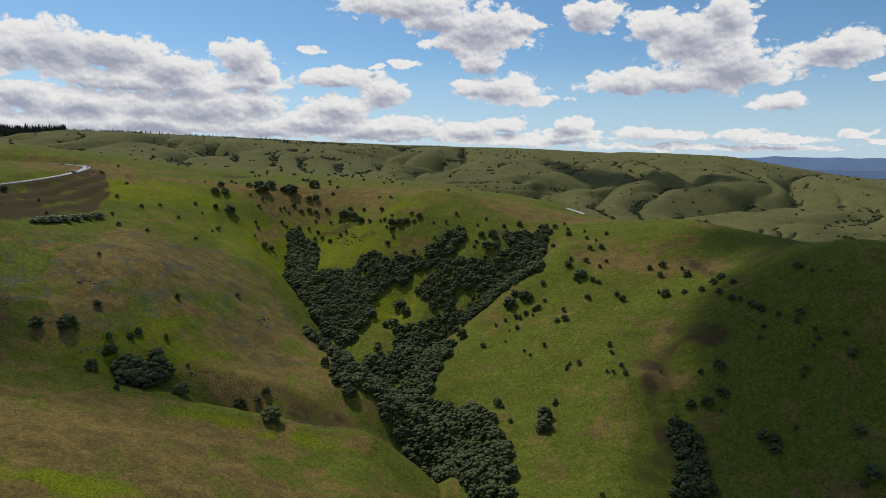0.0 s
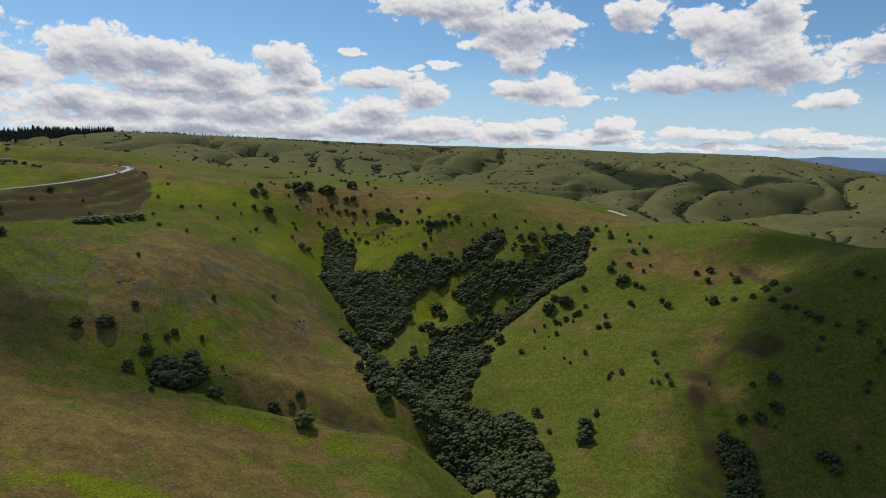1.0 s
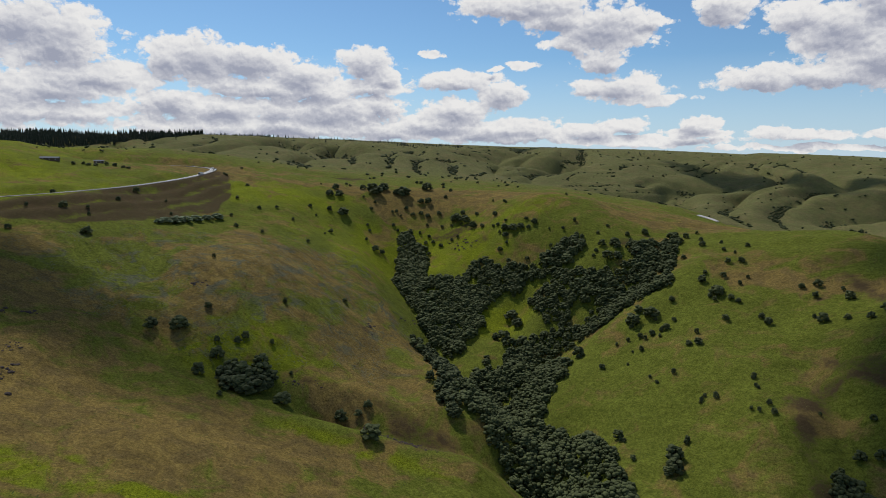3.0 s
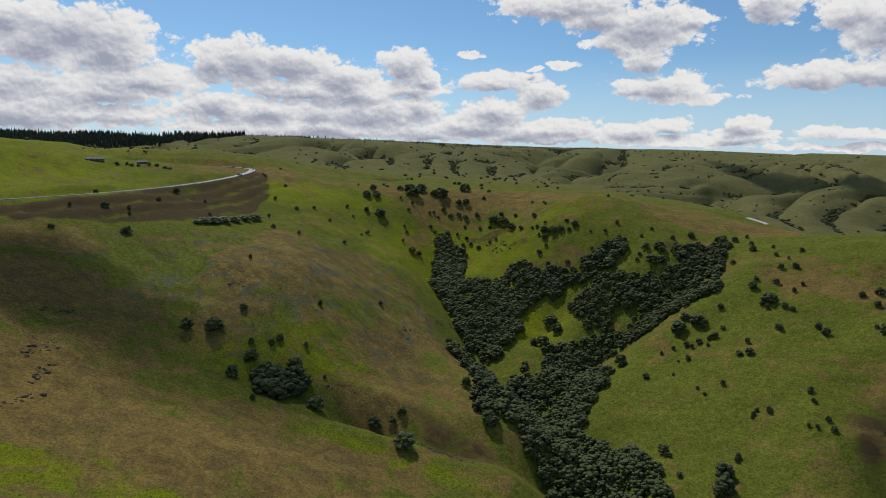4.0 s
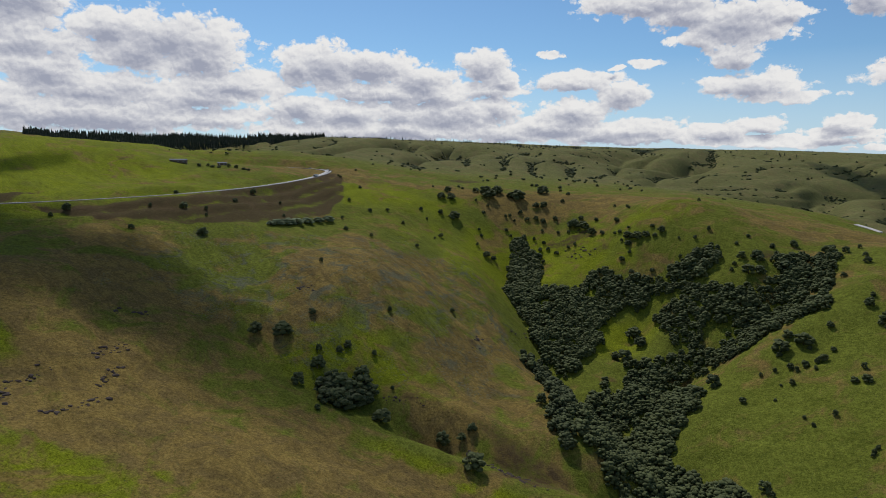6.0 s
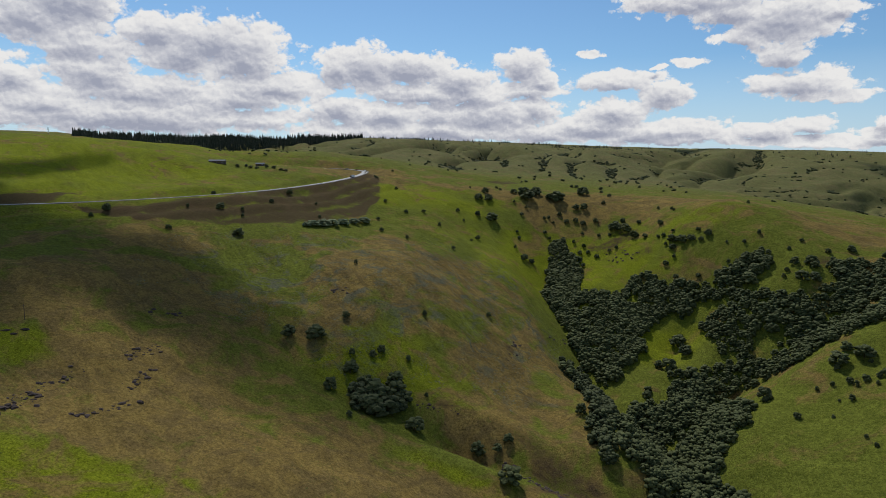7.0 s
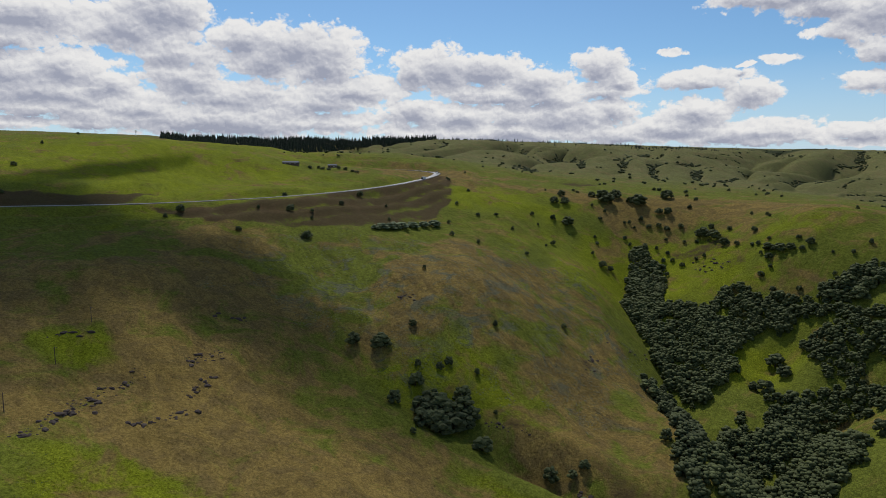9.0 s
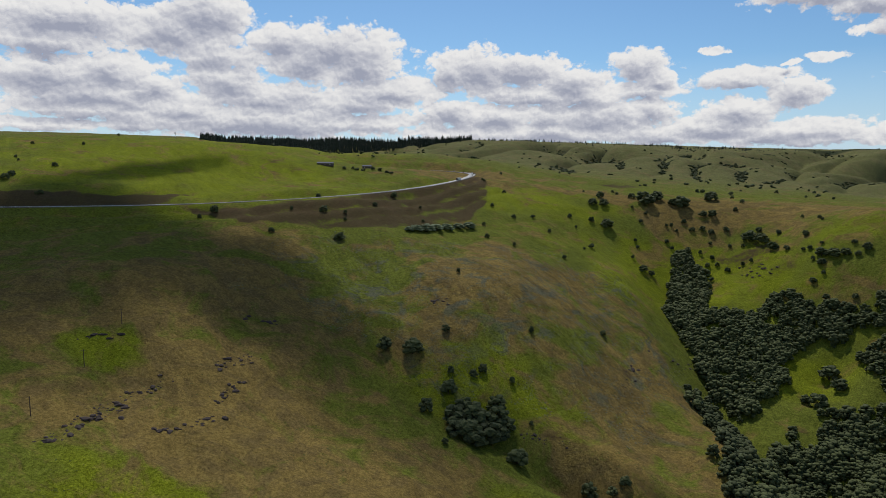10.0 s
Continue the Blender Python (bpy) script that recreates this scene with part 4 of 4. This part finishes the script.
# guard rail round the outer side of the bend
rail = thing("guard_rail", "galvanised steel guard rail along the outer road edge", "guard rail")
beam = ribbon("beam", line[30:105], -5.6, 5.7, 1.45, 0.32, steel, "", rail)
post_mesh = bpy.data.meshes.new("post")
bm = box(bmesh.new(), 0, 0, 0.5, 0.14, 0.14, 1.3)
bm.to_mesh(post_mesh)
bm.free()
post_mesh.materials.append(steel)
for k in range(30, 105):
    d = (line[k + 1] - line[k - 1]).to_2d().normalized()
    o = new("post", post_mesh)
    o.location, o.parent = line[k] + Vector((d.y * 5.8, -d.x * 5.8, 0.5)), rail

# second stretch of road far to the east, behind the plateau's edge
east = [Vector((x, y, float(height(x, y)[0]) + 0.3)) for x, y in ((537, 944), (543, 934), (549, 925), (554, 916))]
tagged(ribbon("road_east", smooth_line(east, 8), 6, 6, 0.8, 1.6, sky_pale_road, "road surface behind the plateau edge, coloured pale as reflecting sky"), category="road", kind="structure")


# ---- vehicles on the bend ----
def car(name, label, size, paint, share, lane, heading=1):
    """A car or van with body, cabin, glass and wheels. share: how far along the road's line."""
    l, w, h = size
    c = thing(name, label, "car" if name == "car" else name, "vehicles on the bend")
    bm = box(bmesh.new(), 0, 0, 0.35 + h * 0.27, l, w, h * 0.45, 0.12)
    body_ = part("body", bm, paint, c)
    bm = bmesh.new()
    r = bmesh.ops.create_cube(bm, size=1)
    bmesh.ops.scale(bm, vec=(l * 0.55, w * 0.9, h * 0.42), verts=r["verts"])
    for v in r["verts"]:
        if v.co.z > 0:
            v.co.x *= 0.72
    bmesh.ops.translate(bm, vec=(-l * 0.04, 0, 0.35 + h * 0.68), verts=r["verts"])
    part("cabin", bm, glass_dark, c, "dark glazed cabin")
    bm = box(bmesh.new(), -l * 0.04, 0, 0.37 + h * 0.89, l * 0.4, w * 0.82, 0.06)
    part("roof", bm, paint, c)
    for sx in (-0.31, 0.31):
        for sy in (-0.5, 0.5):
            bm = tube(bmesh.new(), (l * sx, w * sy - 0.1, 0.34), (l * sx, w * sy + 0.1, 0.34), 0.34, 0.34, 12)
            part("wheel", bm, rubber, c)
    k = int(share * (len(line) - 2))
    p, q = line[k], line[k + 1]
    d = (q - p).normalized()
    c.location = p + Vector((d.y, -d.x, 0)) * lane + Vector((0, 0, 0.76))
    c.rotation_euler = (0, 0, math.atan2(d.y, d.x) + (math.pi if heading < 0 else 0))
    return c


def lorry(share, lane):
    c = thing("lorry", "white box lorry with a dark cab on the road", "lorry", "vehicles on the bend")
    part("cargo_box", box(bmesh.new(), -1.6, 0, 2.3, 9.5, 2.5, 2.8, 0.06), white_paint, c, "white cargo box")
    part("cab", box(bmesh.new(), 4.6, 0, 1.75, 2.3, 2.4, 2.4, 0.2), dark_paint, c, "dark cab")
    part("windscreen", box(bmesh.new(), 5.74, 0, 2.2, 0.06, 2.0, 0.9), glass_dark, c)
    part("chassis", box(bmesh.new(), 0, 0, 0.75, 11.5, 1.1, 0.3), dark_paint, c)
    for sx in (-5.2, -4.0, 1.8, 4.6):
        for sy in (-1.1, 1.1):
            part("wheel", tube(bmesh.new(), (sx, sy - 0.15, 0.5), (sx, sy + 0.15, 0.5), 0.5, 0.5, 12), rubber, c)
    k = int(share * (len(line) - 2))
    p, q = line[k], line[k + 1]
    d = (q - p).normalized()
    c.location = p + Vector((d.y, -d.x, 0)) * lane + Vector((0, 0, 0.76))
    c.rotation_euler = (0, 0, math.atan2(d.y, d.x) + math.pi)


lorry(0.57, 2.0)
car("car", "white car on the outer lane of the bend", (4.6, 1.85, 1.5), white_paint, 0.66, 2.0, -1)
car("car", "dark car on the bend", (4.7, 1.85, 1.5), dark_paint, 0.70, 2.0, -1)
car("van", "white van on the bend", (5.6, 2.0, 2.3), white_paint, 0.735, 2.0, -1)
car("car", "red car at the far end of the bend", (4.5, 1.8, 1.5), red_paint, 0.79, -2.0)
car("car", "silver car leaving the bend", (4.6, 1.85, 1.5), steel, 0.84, 2.0, -1)


# ---- poles, mast, farm ----
def pole(x, y, tall):
    t = thing("utility_pole", "weathered wooden pole standing in dry grass", "pole", "poles in the pasture")
    part("shaft", tube(bmesh.new(), (0, 0, -0.6), (0, 0, tall), 0.22, 0.15, 10), pole_wood, t)
    part("crossarm", box(bmesh.new(), 0, 0, tall - 0.7, 2.2, 0.14, 0.16), pole_wood, t)
    for s in (-0.95, 0.95):
        part("insulator", tube(bmesh.new(), (s, 0, tall - 0.62), (s, 0, tall - 0.36), 0.07, 0.05, 8), glass_dark, t)
    t.location = at_ground(x, y)
    t.rotation_euler = (0, 0, radians(55))


for x, y in ((-262, 284), (-278, 330), (-293, 373)):
    pole(x, y, 9.5)

mast = thing("radio_mast", "tall slender steel radio mast on the hilltop", "mast")
part("lattice", tube(bmesh.new(), (0, 0, -1), (0, 0, 41), 0.55, 0.3, 6), steel, mast)
for k, z in enumerate((37, 39.5)):
    for j in range(3):
        u = Vector((math.cos(j * 2.1 + k), math.sin(j * 2.1 + k), 0)) * 1.3
        part("antenna", tube(bmesh.new(), u + Vector((0, 0, z - 1.2)), u + Vector((0, 0, z + 1.2)), 0.28, 0.28, 8), white_paint, mast)
part("drum", tube(bmesh.new(), (0.4, -0.6, 31), (0.4, -1.3, 31), 1.1, 1.1, 12), white_paint, mast, "white dish antenna")
mast.location = at_ground(-878, 1153)


def shed(name, label, x, y, size, turn, wall_mat, roof_mat):
    l, w, h = size
    s = thing(name, label, "building")
    part("wall", box(bmesh.new(), 0, 0, h / 2 - 0.5, l, w, h + 1), wall_mat, s)
    bm = bmesh.new()
    o, rise = 0.6, w * 0.22
    v = [bm.verts.new(p) for p in ((-l / 2 - o, -w / 2 - o, h), (l / 2 + o, -w / 2 - o, h), (l / 2 + o, w / 2 + o, h), (-l / 2 - o, w / 2 + o, h), (-l / 2 - o, 0, h + rise), (l / 2 + o, 0, h + rise))]
    for f in ((0, 1, 5, 4), (2, 3, 4, 5), (0, 4, 3), (1, 2, 5), (3, 2, 1, 0)):
        bm.faces.new([v[k] for k in f])
    part("roof", bm, roof_mat, s, "grey metal roof")
    for k in range(max(2, int(l / 6))):
        wx = -l / 2 + (k + 0.5) * l / max(2, int(l / 6))
        wi = part("window", box(bmesh.new(), wx, -w / 2 - 0.03, h * 0.55, 1.4, 0.1, 1.1), white_paint, s)
        part("pane", box(bmesh.new(), wx, -w / 2 - 0.09, h * 0.55, 1.15, 0.06, 0.85), glass_dark, wi)
    part("door", box(bmesh.new(), l * 0.42, -w / 2 - 0.04, 1.05, 1.1, 0.1, 2.1), dark_paint, s)
    s.location, s.rotation_euler = at_ground(x, y), (0, 0, radians(turn))


shed("barn", "long low farm building with a grey metal roof", -423, 900, (22, 9, 3.4), 14, brown_wall, grey_roof)
shed("farmhouse", "small dark farmhouse among shrubs", -372, 930, (12, 8, 3.2), 10, brown_wall, grey_roof)
shed("hilltop_house", "dark house on the hilltop among trees", -893, 1079, (20, 10, 5), 30, brown_wall, grey_roof)

for n in range(16):
    t = copy_thing(models[(LISTS[9][1], n % 3)], pose(0, 0, 0))
    t["group"], t["label"] = "trees by the hilltop house", "dark tree beside the hilltop house"
    place_tree(t, -896 + 16 * math.cos(n * 2.4) * (0.6 + 0.1 * n), 1071 + 9 * math.sin(n * 2.4), rng.uniform(5, 9), rng.uniform(5, 8), n)
for n in range(9):
    t = copy_thing(models[(LISTS[9][1], n % 3)], pose(0, 0, 0))
    t["group"], t["label"] = "shrubs by the farm", "green shrub beside the farm buildings"
    place_tree(t, -392 + 9.0 * n + rng.uniform(-3, 3), 905 + rng.uniform(-9, 9), rng.uniform(3, 5), rng.uniform(4, 7), n)

# ---- rocks ----
def rock(x, y, r, rng):
    bm = bmesh.new()
    bmesh.ops.create_icosphere(bm, subdivisions=2, radius=1)
    seed = Vector((rng.random() * 50, 0, 0))
    for v in bm.verts:
        v.co *= 1 + 0.5 * noise.noise(v.co * 1.3 + seed)
        v.co.z *= 0.55
    mesh = bpy.data.meshes.new("rock")
    bm.to_mesh(mesh)
    bm.free()
    mesh.materials.append(rock_mat)
    o = tagged(new("rock", mesh), "dark weathered basalt rock in the grass", "rock", "rocks in the pasture")
    o.location, o.scale, o.rotation_euler = at_ground(x, y, 0.1 * r), (r * rng.uniform(1, 1.9), r, r), (0, 0, rng.uniform(0, 6))


LEDGES = [((-242, 270), (-244, 303), 20), ((-244, 303), (-246, 350), 34), ((-216, 311), (-203, 340), 16), ((-214, 351), (-216, 376), 18), ((-235, 379), (-223, 409), 18), ((-253, 436), (-238, 451), 12), ((-300, 348), (-287, 366), 6), ((-5, 547), (5, 584), 12), ((-63, 452), (-36, 458), 14), ((-158, 543), (-142, 549), 10), ((108, 847), (151, 792), 18), ((113, 824), (131, 798), 10), ((0, 423), (42, 380), 34), ((13, 606), (57, 664), 8), ((323, 675), (340, 667), 9)]
for (x0, y0), (x1, y1), n in LEDGES:
    for k in range(int(n * 1.6)):
        t = rng.random()
        spread_ = 1.2 + 0.035 * math.hypot(x1 - x0, y1 - y0)
        rock(x0 + t * (x1 - x0) + rng.gauss(0, spread_), y0 + t * (y1 - y0) + rng.gauss(0, spread_), 0.35 + 1.3 * rng.random() ** 2, rng)


# ---- clouds overhead, whose shadows lie on the hills ----
def cloud_material(name, most):
    m, t, b = material(name, 1.0, 0.0)
    b.inputs["Base Color"].default_value = (0.9, 0.9, 0.9, 1)
    p = t.nodes.new("ShaderNodeTexCoord").outputs["Object"]
    s = t.nodes.new("ShaderNodeSeparateXYZ")
    link(t, p, s.inputs[0])
    d = maths(t, "SQRT", maths(t, "ADD", maths(t, "MULTIPLY", s.outputs[0], s.outputs[0]), maths(t, "MULTIPLY", s.outputs[1], s.outputs[1])))
    f = maths(t, "ADD", maths(t, "SUBTRACT", 0.8, d), maths(t, "MULTIPLY", maths(t, "SUBTRACT", noise_tex(t, p, 2.2, 5, 0.6), 0.5), 1.3))
    link(t, ramp(t, maths(t, "MULTIPLY", f, 2.4, clamp=True), [(0.0, 0.0), (1.0, most)]), b.inputs["Alpha"])
    return m


vapour, thin_vapour = cloud_material("cloud_vapour", 0.93), cloud_material("thin_vapour", 0.42)


def cloud(x, y, a, b, turn, mat=vapour):
    """A cloud whose shadow falls round x, y."""
    rng_ = random.Random(int(x * 7 + y))
    bm = bmesh.new()
    bmesh.ops.create_icosphere(bm, subdivisions=4, radius=1)
    seed = Vector((x * 0.01, y * 0.01, 0))
    for v in bm.verts:
        k = 1 + 0.3 * noise.noise(v.co * 2 + seed) + 0.12 * noise.noise(v.co * 6 + seed)
        v.co = Vector((v.co.x * k, v.co.y * k, v.co.z * 0.3 * k * (1.0 if v.co.z > 0 else 0.3)))
    mesh = bpy.data.meshes.new("cloud")
    bm.to_mesh(mesh)
    bm.free()
    mesh.materials.append(mat)
    o = tagged(new("cloud", mesh), "white cumulus cloud with ragged edges high overhead", "cloud", "clouds overhead")
    g = at_ground(x, y)
    o.location = g + sun_dir * ((1700 - g.z) / sun_dir.z)
    o.scale, o.rotation_euler = (a, b, 0.5 * (a + b)), (0, 0, radians(turn))


for row in ((372, 268, 255, 180, 15), (570, 440, 220, 120, -15), (680, 150, 280, 240, 0), (-310, 505, 150, 85, 15), (-450, 480, 230, 160, -30), (-210, 455, 210, 55, -8, thin_vapour), (-100, 455, 110, 45, 0, thin_vapour), (-562, 705, 150, 32, 72), (-520, 560, 110, 60, 0), (1150, 1780, 430, 135, -71), (1360, 1560, 130, 80, 0), (700, 2500, 300, 90, 0)):
    cloud(*row)

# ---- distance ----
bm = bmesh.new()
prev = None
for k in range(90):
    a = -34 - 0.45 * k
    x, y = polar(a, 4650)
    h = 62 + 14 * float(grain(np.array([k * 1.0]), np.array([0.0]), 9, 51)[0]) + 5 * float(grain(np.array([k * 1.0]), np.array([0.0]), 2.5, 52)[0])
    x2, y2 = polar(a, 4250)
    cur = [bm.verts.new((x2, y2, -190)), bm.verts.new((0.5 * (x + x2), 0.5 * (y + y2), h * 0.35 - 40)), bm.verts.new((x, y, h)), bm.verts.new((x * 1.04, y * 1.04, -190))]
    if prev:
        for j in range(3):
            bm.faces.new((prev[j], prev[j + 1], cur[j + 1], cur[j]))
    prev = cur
# the haze of distance is painted into the slopes as a blue base colour
haze_blue = plain("haze_blue_slopes", (0.13, 0.19, 0.30), 1.0, 0.0, vary=0.2, size=0.004)
backdrop = part("backdrop", bm, haze_blue, None)
tagged(backdrop, "mountain range far off on the horizon, coloured blue as by haze", "mountains", kind="structure")
